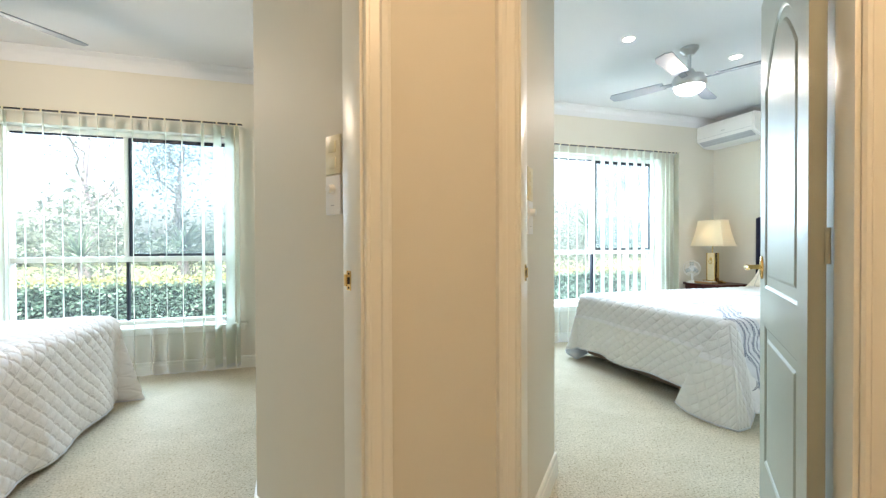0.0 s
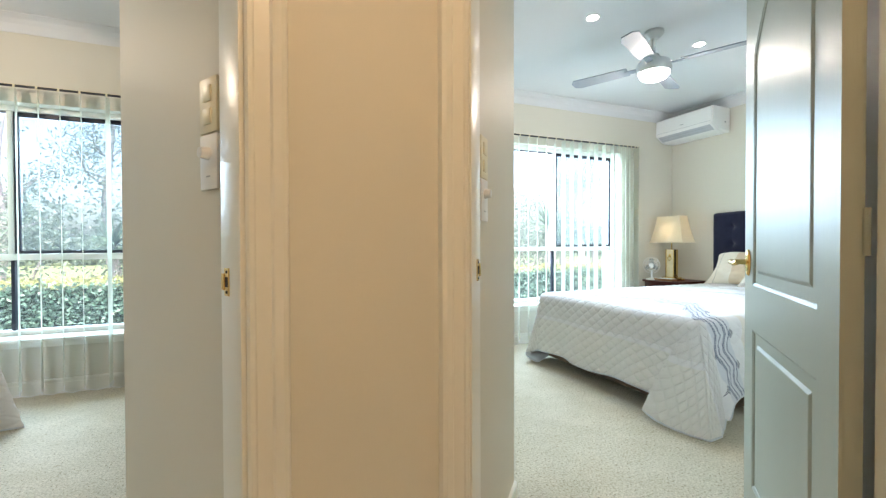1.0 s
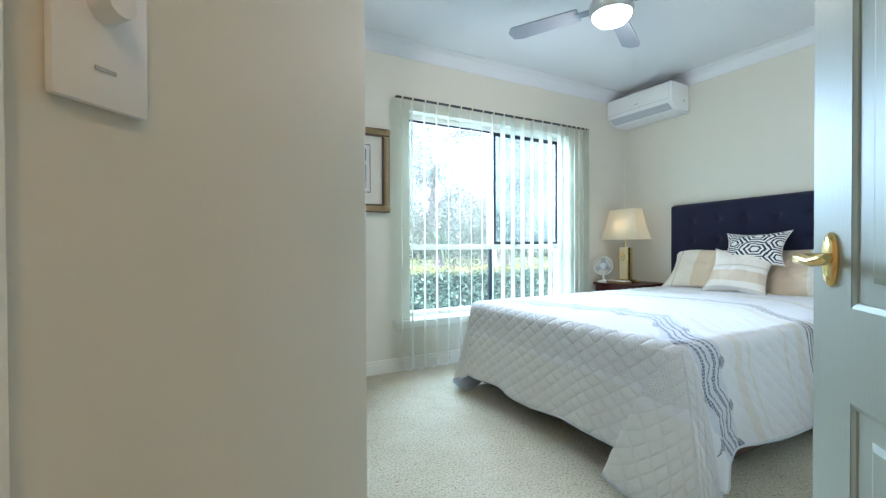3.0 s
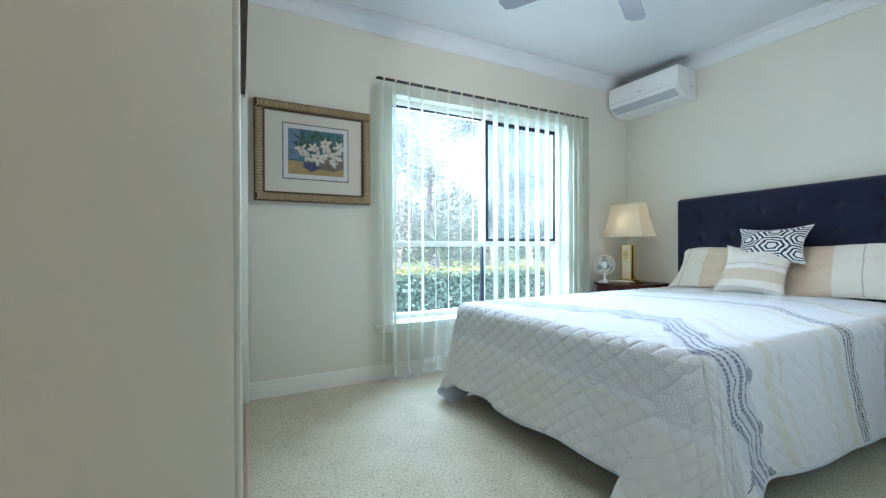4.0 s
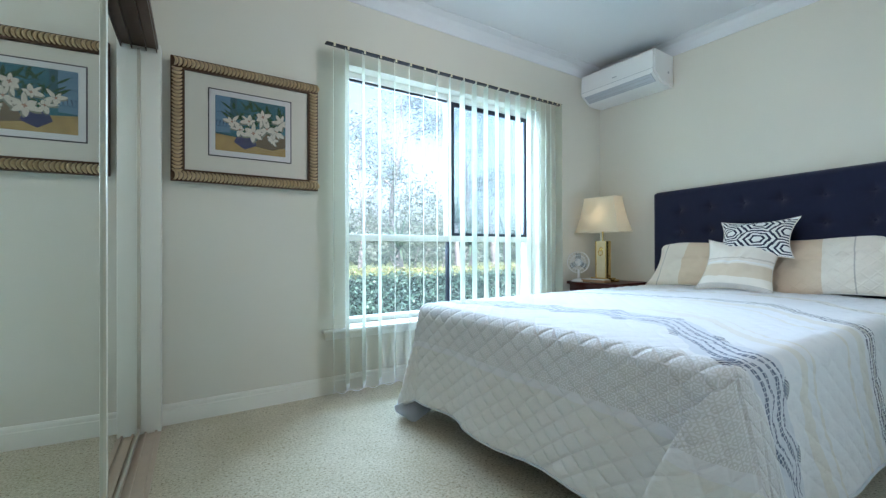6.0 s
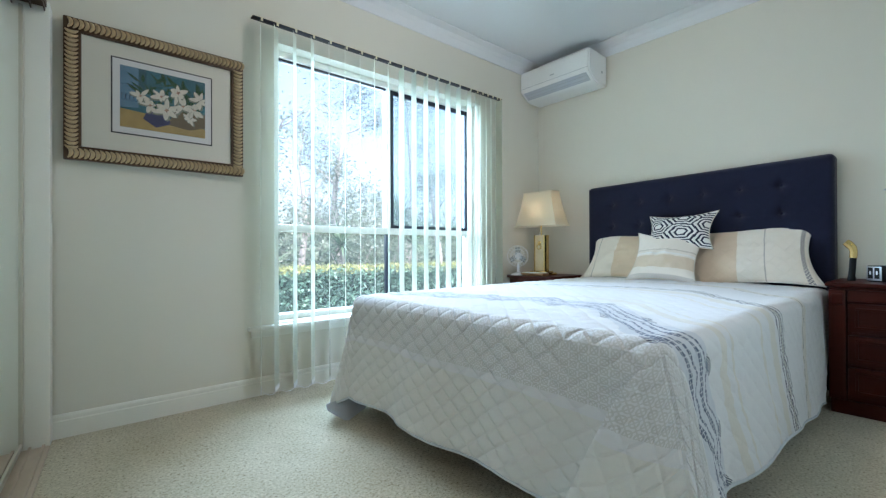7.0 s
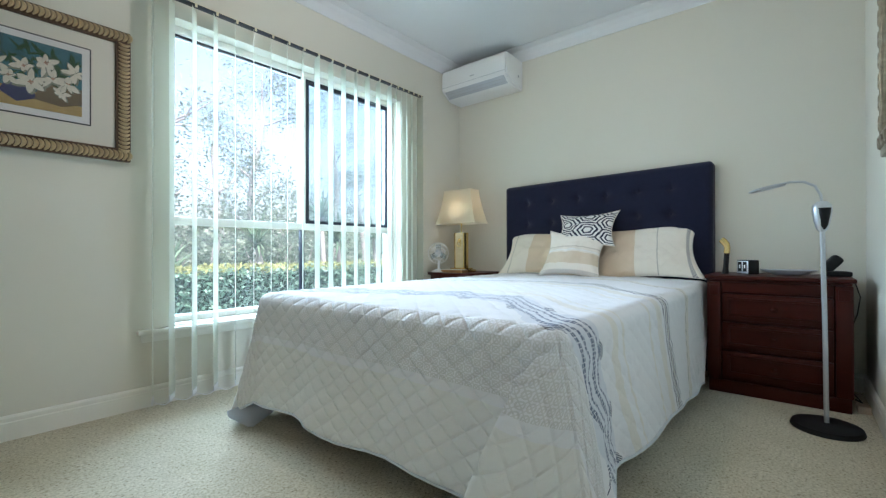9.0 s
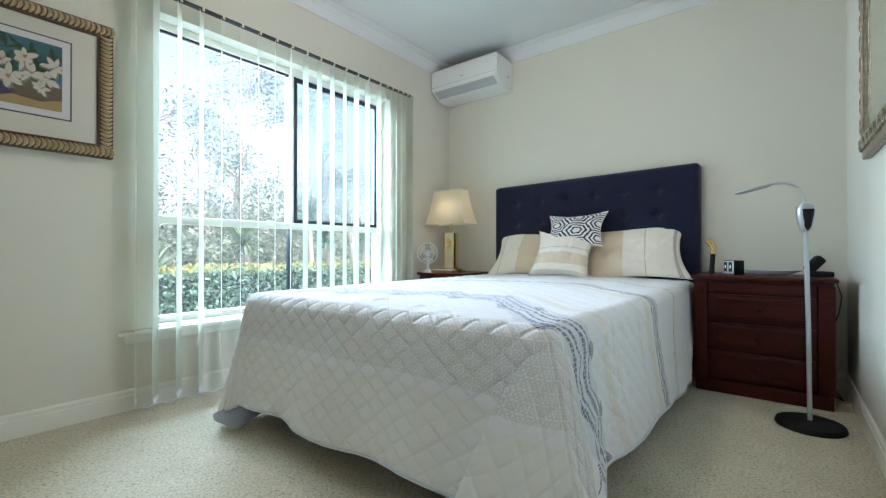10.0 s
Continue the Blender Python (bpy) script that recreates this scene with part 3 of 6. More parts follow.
def coverlet(parent, top, x0, y0, y1, x1, D, r, corners, sides, mat, quilt_to, drawback=0.0, flap=(0.11, 0.06, 0.34), fold=()):
    """A quilt over a bed whose foot faces -x. corners: (flare, lift) of the two foot corners; sides: hem height of foot, low-y side, high-y side."""
    bm = bmesh.new()
    uvl = bm.loops.layers.uv.new("UVMap")
    ix0, iy0, iy1 = x0 + r, y0 + r, y1 - r
    nd = 46
    south_flare = flap[0]
    pitch = 0.092

    def puff(p, q):
        a = abs(math.sin(math.pi * (p + q) / pitch) * math.sin(math.pi * (p - q) / pitch))
        amp = 0.004 + 0.0065 * min(1.0, max(0.0, (quilt_to + 0.06 - p) / 0.12))
        return amp * (a ** 0.38) + 0.004 * noise.noise((p * 7, q * 7, 3.1)) + 0.003 * noise.noise((p * 22, q * 22, 1.1))

    path = []
    n1, n2, nc = 170, 120, 80
    for i in range(n1):
        t = i / n1
        path.append((x1 + (ix0 - x1) * t, iy0, 270.0, "s"))
    for i in range(nc):
        path.append((ix0, iy0, 270.0 - 90.0 * i / nc, "c0"))
    for i in range(n2):
        t = i / n2
        path.append((ix0, iy0 + (iy1 - iy0) * t, 180.0, "f"))
    for i in range(nc):
        path.append((ix0, iy1, 180.0 - 90.0 * i / nc, "c1"))
    for i in range(n1 + 1):
        t = i / n1
        path.append((ix0 + (x1 - ix0) * t, iy1, 90.0, "n"))
    grid, data = [], []
    for bx, by, ang, where in path:
        a = radians(ang)
        nx, ny = math.cos(a), math.sin(a)
        d0, d1 = math.hypot(bx - ix0, by - iy0), math.hypot(bx - ix0, by - iy1)
        w0 = math.exp(-(d0 / 0.12) ** 2)
        w1 = math.exp(-(d1 / 0.30) ** 2) if where == "n" else 0.0
        u = (270 - ang) / 90
        c0 = 0.0
        if where == "c0":
            s_, w_ = r + 0.035 + south_flare, r + corners[0][0]
            line = s_ * w_ / (w_ * math.cos(u * math.pi / 2) + s_ * math.sin(u * math.pi / 2))
            c0 = max(0.0, 0.72 * line + 0.28 * (s_ + (w_ - s_) * u) - r - 0.035) / corners[0][0] * min(1.0, (1 - u) / 0.04)
        c1 = math.sin(radians(180 - ang) * 2) if where == "c1" else 0.0
        hem = {"s": sides[1], "c0": 0.08, "f": sides[0], "c1": 0.08, "n": sides[2]}[where]
        hem = hem + 0.010 * math.sin(by * 9.0 + 1.0) * (where == "f")
        if where == "s":
            hem += 0.006 * math.sin(bx * 8.0) - 0.085 * min(1.0, max(0.0, (bx - ix0) / (x1 - ix0)))
        drawn = drawback * max(0.0, (bx - ix0 - 0.9) / (x1 - ix0 - 0.9)) if where == "s" else 0.0
        if where == "c1":
            k1 = min(1.0, (180 - ang) / 30.0)
            hem = (sides[0] + 0.010 * math.sin(by * 9.0 + 1.0)) * (1 - k1) + corners[1][1] * k1
        hem = hem * (1 - w0) * (1 - w1) + w0 * corners[0][1] + w1 * corners[1][1]
        flare = 0.035 + corners[0][0] * (0.02 * w0 + c0) + corners[1][0] * (0.35 * w1 + 0.65 * c1)
        flare += 0.012 * math.sin(by * 14) * (where == "f") + 0.006 * math.sin(bx * 11 + 0.5) * (where in "sn")
        if where == "s":
            flare += south_flare * math.exp(-(d0 / 0.12) ** 2) - flap[1] * math.exp(-((d0 - flap[2]) / 0.08) ** 2)
        if where == "f":
            flare -= 0.065 * math.exp(-((d0 - 0.02) / 0.09) ** 2) - 0.02 * math.exp(-((d1 - 0.45) / 0.08) ** 2)
        row, dat = [], []
        for k in range(nd + 1):
            d = D * k / nd
            e = r * math.pi / 2
            if d < e:
                out, z = r * math.sin(d / r), top - r * (1 - math.cos(d / r))
                vx, vz = math.sin(d / r), math.cos(d / r)
            else:
                kk = (d - e) / (D - e)
                out, z = r + flare * (kk ** 1.05 if where == "c0" else kk ** 1.25), top - r - (top - r - hem) * kk
                vx, vz = 1.0, 0.15
                if fold and where == "c0":
                    k0 = max(i for i in range(len(fold) - 1) if fold[i][0] <= u)
                    (ua, *pa), (ub, *pb) = fold[k0], fold[k0 + 1]
                    f_ = (u - ua) / (ub - ua)
                    low = Vector(pa).lerp(Vector(pb), f_)
                    high = Vector((bx + nx * r, by + ny * r, top - r))
                    pl = high.lerp(low, kk)
                    out_k = kk ** 0.72
                    pl.x, pl.y = high.x + (low.x - high.x) * out_k, high.y + (low.y - high.y) * out_k
                    dat_p = (D + (bx - ix0) + d * nx / max(abs(nx), abs(ny)), (by - iy0) + d * ny / max(abs(nx), abs(ny)))
                    pf = 0.6 * puff(*dat_p)
                    row.append(bm.verts.new((pl.x + nx * pf, pl.y + ny * pf, max(pl.z, 0.004))))
                    dat.append(dat_p)
                    continue
            ds = d / max(abs(nx), abs(ny))
            p = D + (bx - ix0) + ds * nx
            q = (by - iy0) + ds * ny
            pf = puff(p, q) * (0.3 if k == nd else 1) * (0.6 if where == "c0" and k > 2 else 1)
            row.append(bm.verts.new((bx - drawn * max(0.0, d / D - 0.12) + nx * (out + pf * vx), by + ny * (out + pf * vx), max(z + pf * vz, 0.004))))
            dat.append((p, q))
        grid.append(row)
        data.append(dat)

    def face(vs, uvs):
        if len(set(vs)) < 3:
            return
        f = bm.faces.new(vs)
        for lp, uv in zip(f.loops, uvs):
            lp[uvl].uv = uv
    for i in range(len(grid) - 1):
        for k in range(nd):
            face((grid[i][k], grid[i + 1][k], grid[i + 1][k + 1], grid[i][k + 1]), (data[i][k], data[i + 1][k], data[i + 1][k + 1], data[i][k + 1]))
    mx, my = n1, n2
    rows, dats = [], []
    for i in range(mx + 1):
        row, dat = [], []
        for j in range(my + 1):
            x, y = ix0 + (x1 - ix0) * i / mx, iy0 + (iy1 - iy0) * j / my
            p, q = D + x - ix0, y - iy0
            row.append(bm.verts.new((x, y, top + puff(p, q) + 0.012 * math.sin((y - iy0) / (iy1 - iy0) * math.pi) * min(1.0, (x - ix0) / 0.3))))
            dat.append((p, q))
        rows.append(row)
        dats.append(dat)
    for i in range(mx):
        for j in range(my):
            face((rows[i][j], rows[i + 1][j], rows[i + 1][j + 1], rows[i][j + 1]), (dats[i][j], dats[i + 1][j], dats[i + 1][j + 1], dats[i][j + 1]))
    hem_line = [row[nd].co.copy() for row in grid]
    bmesh.ops.remove_doubles(bm, verts=bm.verts, dist=0.0008)
    ob = part("coverlet", bm, mat, parent, "", True, 62)
    sol = ob.modifiers.new("thickness", "SOLIDIFY")
    sol.thickness, sol.offset = 0.006, -1
    hb_ = bmesh.new()
    add_tube(hb_, hem_line[::2], 0.0055, 6)
    part("binding", hb_, BINDING, ob, "blue-grey bound edge", True)
    return ob


def cushion(w, h, t, seed, flop=0.0, ear=0.2):
    """A stuffed cushion standing in its x-z plane, thick along y, with pinched corners."""
    bm = bmesh.new()
    uvl = bm.loops.layers.uv.new("UVMap")
    n = 40
    sheets = []
    for side in (-1, 1):
        sh = []
        for i in range(n + 1):
            row = []
            for j in range(n + 1):
                u, v = 2 * i / n - 1, 2 * j / n - 1
                pinch = 1 - ear * (1 - u * u) ** 1.0 * (abs(v) ** 3)
                pinchu = 1 - 0.9 * ear * (1 - v * v) ** 1.0 * (abs(u) ** 3)
                fat = ((1 - abs(u) ** 2.2) * (1 - abs(v) ** 2.2)) ** 0.85
                y = side * t / 2 * fat * (1 + 0.10 * noise.noise((u * 2 + seed, v * 2, side))) + (0.022 * noise.noise((u * 3, v * 3 + seed, 0.5)) + 0.014 * noise.noise((u * 9 + seed, v * 6, 2.5 * side)) + 0.006 * noise.noise((u * 20 + seed, v * 16, 1.5 * side))) * (1 - max(abs(u), abs(v)))
                z = h / 2 * v * pinch
                y += flop * (v * v) * 0.3
                row.append(bm.verts.new((w / 2 * u * pinchu, y, z + h / 2)))
            sh.append(row)
        sheets.append(sh)
    for sh in sheets:
        for i in range(n):
            for j in range(n):
                f = bm.faces.new((sh[i][j], sh[i + 1][j], sh[i + 1][j + 1], sh[i][j + 1]))
                for lp, (a, b) in zip(f.loops, ((i, j), (i + 1, j), (i + 1, j + 1), (i, j + 1))):
                    lp[uvl].uv = (a / n * w, b / n * h)
    bmesh.ops.remove_doubles(bm, verts=bm.verts, dist=0.0006)
    return bm


def striped(name, bands, base, along=0, navy_edge=None, ink=0.85):
    m = material(name, base, 0.85, vary=0.03, scale=12, bump=0.3, fine=420, sheen=0.1, spec=0.2)
    c = Calc(m)
    t, u, v = c.uv()
    p = u if along == 0 else v
    col = base
    for a, b, k in bands:
        col = c.mix(c.band(p, a, b), col, k)
    if navy_edge:
        a, b = navy_edge
        o = v if along == 0 else u
        z = c.op("LESS_THAN", c.tri(c.op("ADD", o, c.op("MULTIPLY", p, 0.9)), 52.0), 0.2)
        z2 = c.op("LESS_THAN", c.tri(c.op("SUBTRACT", o, c.op("MULTIPLY", p, 0.9)), 52.0), 0.2)
        col = c.mix(c.op("MULTIPLY", c.op("MULTIPLY", c.op("MAXIMUM", z, z2), c.band(p, a, b)), ink), col, (0.05, 0.06, 0.12))
    if not isinstance(col, tuple):
        c.l.new(col, c.n["Principled BSDF"].inputs["Base Color"])
    return m


def quilted(m, depth):
    """Faint diamond stitching over a printed cover."""
    c = Calc(m)
    t, u, v = c.uv()
    a = c.op("SUBTRACT", 0.5, c.tri(c.op("ADD", u, v), 1 / 0.075))
    b = c.op("SUBTRACT", 0.5, c.tri(c.op("SUBTRACT", u, v), 1 / 0.075))
    near = c.op("MINIMUM", c.op("MINIMUM", a, b), 0.14)
    pk = c.n.new("ShaderNodeTexNoise")
    pk.inputs["Scale"].default_value = 26
    pk.inputs["Detail"].default_value = 6
    c.l.new(t.outputs["UV"], pk.inputs["Vector"])
    bp = c.n.new("ShaderNodeBump")
    bp.inputs["Strength"].default_value = depth
    bp.inputs["Distance"].default_value = 0.006
    c.l.new(c.op("ADD", c.op("MULTIPLY", near, 5.0), pk.outputs[0]), bp.inputs["Height"])
    c.l.new(bp.outputs[0], c.n["Principled BSDF"].inputs["Normal"])
    return m


def geometric_material():
    """Navy lines of nested hexagons on white."""
    m = material("hexagon_print", (0.8, 0.8, 0.78), 0.8, bump=0.3, fine=400)
    c = Calc(m)
    t, u, v = c.uv()
    pu, pv = 0.17, 0.12
    a = c.op("SUBTRACT", c.op("FRACT", c.op("DIVIDE", u, pu)), 0.5)
    b = c.op("SUBTRACT", c.op("FRACT", c.op("ADD", c.op("DIVIDE", v, pv), c.op("MULTIPLY", c.op("GREATER_THAN", c.op("FRACT", c.op("DIVIDE", u, 2 * pu)), 0.5), 0.5))), 0.5)
    hexd = c.op("MAXIMUM", c.op("MULTIPLY", c.op("ABSOLUTE", b), 1.25), c.op("ADD", c.op("ABSOLUTE", a), c.op("MULTIPLY", c.op("ABSOLUTE", b), 0.55)))
    rings = c.op("LESS_THAN", c.op("FRACT", c.op("MULTIPLY", hexd, 5.2)), 0.48)
    inner = c.op("GREATER_THAN", hexd, 0.16)
    c.l.new(c.mix(c.op("MULTIPLY", rings, inner), (0.80, 0.80, 0.78), (0.014, 0.018, 0.05)), c.n["Principled BSDF"].inputs["Base Color"])
    return m


# ---- the bed ----
BX0, BY0, BY1 = 2.885, 2.36, 3.885


CY = (BY0 + BY1) / 2
main_bed = thing("bed", "double bed under a white quilted coverlet with navy woven bands", "bed")
boxpart("bed_base", (BX0 + 0.07, BY0 + 0.05, 0.045), (5.15, BY1 - 0.05, 0.30), BASEF, main_bed, 0.02, label="brown cloth bed base")
boxpart("mattress", (BX0 + 0.05, BY0 + 0.045, 0.302), (5.13, BY1 - 0.035, 0.575), material("mattress_ticking", (0.7, 0.7, 0.68), 0.9), main_bed, 0.05)
for x in (3.1, 4.9):
    for y in (BY0 + 0.15, BY1 - 0.15):
        bm = bmesh.new()
        add_cyl(bm, 0.025, 0.03, 0.046, pose(x, y, 0.023), 16)
        part("castor", bm, DARKP, main_bed)
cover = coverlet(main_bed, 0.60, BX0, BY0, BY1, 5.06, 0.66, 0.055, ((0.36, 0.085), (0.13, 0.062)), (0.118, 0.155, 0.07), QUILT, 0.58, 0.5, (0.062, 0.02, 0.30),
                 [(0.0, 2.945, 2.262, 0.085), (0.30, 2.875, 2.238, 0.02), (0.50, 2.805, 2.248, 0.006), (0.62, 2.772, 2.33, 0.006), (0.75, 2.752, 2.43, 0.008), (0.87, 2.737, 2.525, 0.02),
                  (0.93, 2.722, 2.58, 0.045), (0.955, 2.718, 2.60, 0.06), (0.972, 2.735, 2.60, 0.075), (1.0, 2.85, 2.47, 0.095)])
bm = bmesh.new()
rows = []
for k in range(9):
    t = k / 8
    a = Vector((2.755, 3.885, 0.082)).lerp(Vector((2.99, 3.865, 0.085)), t) + Vector((0, 0, 0.012 * math.sin(math.pi * t)))
    b = Vector((2.772, 3.872, 0.045)).lerp(Vector((2.822, 3.800, 0.006)), min(1.0, t / 0.45)) if t < 0.45 else Vector((2.822, 3.800, 0.006)).lerp(Vector((2.985, 3.855, 0.04)), (t - 0.45) / 0.55)
    rows.append([bm.verts.new(a.lerp(b, u) + Vector((-0.012, -0.016, 0)) * math.sin(math.pi * u)) for u in (0, 0.25, 0.5, 0.75, 1)])
for r0, r1 in zip(rows, rows[1:]):
    for i in range(4):
        bm.faces.new((r0[i], r0[i + 1], r1[i + 1], r1[i]))
bmesh.ops.solidify(bm, geom=bm.faces[:], thickness=0.006)
part("turned_corner", bm, BINDING, cover, "grey underside of the turned-up corner", True)

# tufted headboard
hb = thing("headboard", "navy upholstered headboard with buttoned rows, behind the bed", "headboard")
HX, HY0, HY1, HZ = 5.14, 2.352, 3.909, 1.366
BUT = [(2.602 + 0.2195 * k, z - 0.006 * k) for k in range(6) for z in (1.220, 1.045)]


def head_top(y):
    """The top edge of the headboard: slightly out of level, with rounded upper corners."""
    e = min(y - HY0, HY1 - y)
    drop = 0.03 - math.sqrt(max(0.0, 0.03 ** 2 - (0.03 - e) ** 2)) if e < 0.03 else 0.0
    return HZ + 0.012 - 0.034 * (y - HY0) / (HY1 - HY0) - drop



bm = bmesh.new()
ny, nz = 220, 130
front = []
for i in range(ny + 1):
    row = []
    for j in range(nz + 1):
        y = HY0 + (HY1 - HY0) * (0.5 - 0.5 * math.cos(math.pi * i / ny) * (0.8 + 0.2 * abs(math.cos(math.pi * i / ny))))
        ht = head_top(y)
        z = 0.25 + (ht - 0.25) * (j / nz)
        e = min(y - HY0, HY1 - y, ht - z)
        x = HX + 0.032 * (1 - math.sqrt(max(0.0, 1 - (1 - min(e, 0.035) / 0.035) ** 2))) + 0.0015 * noise.noise((y * 9, z * 9, 4.0))
        for by, bz in BUT:
            dy, dz = y - by, z - bz
            d2 = dy * dy + dz * dz
            if d2 < 0.03:
                x += 0.010 * math.exp(-d2 / 0.00035) + 0.017 * math.exp(-d2 / 0.0016)
                x += 0.007 * math.exp(-(dz / 0.006) ** 2 - (abs(dy) / 0.055) ** 2) + 0.005 * math.exp(-(dy / 0.006) ** 2 - (abs(dz) / 0.05) ** 2)
        row.append(bm.verts.new((x, y, z)))
    front.append(row)
for i in range(ny):
    for j in range(nz):
        bm.faces.new((front[i][j], front[i][j + 1], front[i + 1][j + 1], front[i + 1][j]))
back = [[bm.verts.new((XE - 0.004, front[i][j].co.y, front[i][j].co.z)) for j in (0, nz)] for i in range(ny + 1)]
for i in range(ny):
    bm.faces.new((front[i][nz], back[i][1], back[i + 1][1], front[i + 1][nz]))
for i in (0, ny):
    edge = [front[i][j] for j in range(nz + 1)] + [back[i][1], back[i][0]]
    bm.faces.new(edge)
add_box(bm, (HX + 0.034, HY0 + 0.01, 0.0), (XE - 0.006, HY1 - 0.01, 0.27))
part("padded_panel", bm, NAVY, hb, "", True, 60)
for by, bz in BUT:
    bm = bmesh.new()
    add_lathe(bm, [(0.001, 0.006), (0.008, 0.0045), (0.012, 0.001), (0.012, -0.003)][::-1], pose(HX + 0.033, by, bz, 0, -90, 0), 14)
    part("button", bm, NAVY, hb, "", True)

PILA = striped("pillow_stripe", [(0.0, 0.36, (0.74, 0.60, 0.46)), (0.36, 0.44, (0.84, 0.78, 0.70)), (0.50, 0.507, (0.55, 0.50, 0.45))], (0.84, 0.77, 0.68), 0, (0.70, 0.732), 0.75)
PILB = striped("pillow_stripe_far", [(0.27, 0.68, (0.74, 0.60, 0.45)), (0.095, 0.103, (0.5, 0.47, 0.44))], (0.84, 0.77, 0.68), 0)
CUSH = striped("cushion_stripe", [(0.10, 0.185, (0.72, 0.61, 0.48)), (0.225, 0.235, (0.66, 0.60, 0.54)), (0.195, 0.206, (0.88, 0.86, 0.84))], (0.85, 0.79, 0.72), 1, (0.0, 0.045), 0.4)

quilted(PILA, 0.28)
quilted(PILB, 0.28)


PIPING = material("cotton_piping", (0.74, 0.70, 0.63), 0.85, vary=0.03, bump=0.1, fine=400)


def bed_cushion(name, label, w, h, t, m, mat, seed):
    c = thing(name, label, "cushion" if name != "pillow" else "pillow", m)
    part("cover", cushion(w, h, t, seed), mat, c, "", True, 180)
    bm = bmesh.new()
    ts = [-1 + k / 8 for k in range(16)]
    ring = [(t, -1) for t in ts] + [(1, t) for t in ts] + [(-t, 1) for t in ts] + [(-1, -t) for t in ts] + [(-1, -1)]
    pts = [(w / 2 * u * (1 - 0.18 * (1 - v * v) * abs(u) ** 3), 0, h / 2 + h / 2 * v * (1 - 0.2 * (1 - u * u) * abs(v) ** 3)) for u, v in ring]
    add_tube(bm, pts, 0.003, 6)
    part("piping", bm, PIPING, c)
    return c


bed_cushion("pillow", "cream and beige striped pillow with a dark patterned edge", 0.77, 0.46, 0.12, pose(4.955, 2.75, 0.580, -29, -5, -86), PILA, 1.0)
bed_cushion("pillow", "cream and beige striped pillow leaning on the headboard", 0.73, 0.44, 0.12, pose(4.965, 3.525, 0.580, -29, 1, -92), PILB, 2.0)
bed_cushion("cushion", "navy and white hexagon-patterned oblong cushion on the pillows", 0.45, 0.30, 0.11, pose(4.925, 3.125, 0.815, -30, -2, -89), geometric_material(), 3.0)
bed_cushion("cushion", "small cream striped cushion with a dark woven lower edge", 0.45, 0.40, 0.12, pose(4.78, 3.18, 0.598, -32, 2, -87), CUSH, 4.0)


# ---- bedside chests ----
def chest(m, w, d, h, label, drawers=3, group="bedside chests"):
    c = thing("bedside_chest", label, "bedside chest", m, group)
    body = bmesh.new()
    add_box(body, (0.027, 0.02, 0.05), (d, w - 0.02, h - 0.03), 0.004)
    part("body", body, MAHOG, c, "", True)
    bm = bmesh.new()
    add_box(bm, (-0.015, -0.012, h - 0.022), (d, w + 0.012, h), 0.008)
    add_box(bm, (0.0, 0.004, h - 0.036), (d, w - 0.004, h - 0.023), 0.004)
    part("top", bm, MAHOG, c, "", True)
    bm = bmesh.new()
    add_box(bm, (0.006, 0.006, 0.0), (d, w - 0.006, 0.07), 0.006)
    part("plinth", bm, MAHOG, c, "", True)
    for y in (0.0, w - 0.065):
        bm = bmesh.new()
        add_box(bm, (0.0, y, 0.071), (0.05, y + 0.065, h - 0.037), 0.006)
        add_box(bm, (-0.006, y + 0.01, h - 0.11), (0.02, y + 0.055, h - 0.055), 0.004)
        part("corner_post", bm, MAHOG, c, "", True)
    z0, z1 = 0.085, h - 0.095
    each = (z1 - z0) / drawers
    for k in range(drawers):
        a, b = z0 + each * k + 0.008, z0 + each * (k + 1) - 0.008
        bm = bmesh.new()
        add_box(bm, (0.006, 0.072, a), (0.03, w - 0.072, b), 0.003)
        for lo, hi in (((-0.005, 0.098, a + 0.020), (0.012, w - 0.098, a + 0.031)), ((-0.005, 0.098, b - 0.031), (0.012, w - 0.098, b - 0.020)), ((-0.005, 0.098, a + 0.031), (0.012, 0.109, b - 0.031)), ((-0.005, w - 0.109, a + 0.031), (0.012, w - 0.098, b - 0.031))):
            add_box(bm, lo, hi, 0.002)
        dr = part("drawer", bm, MAHOG, c, "", True)
        kb = bmesh.new()
        add_lathe(kb, [(0.006, 0), (0.006, 0.012), (0.015, 0.018), (0.016, 0.024), (0.010, 0.030), (0.001, 0.032)], pose(0.006, w / 2, (a + b) / 2, 0, -90, 0), 18)
        part("knob", kb, MAHOG, dr, "turned dark wooden knob", True)
    boxpart("frieze", (0.008, 0.07, z1 + 0.004), (0.03, w - 0.07, h - 0.037), MAHOG, c, 0.003)
    return c


chest(pose(4.745, 1.725, 0), 0.605, 0.46, 0.655, "dark red mahogany three-drawer bedside chest with knobs")

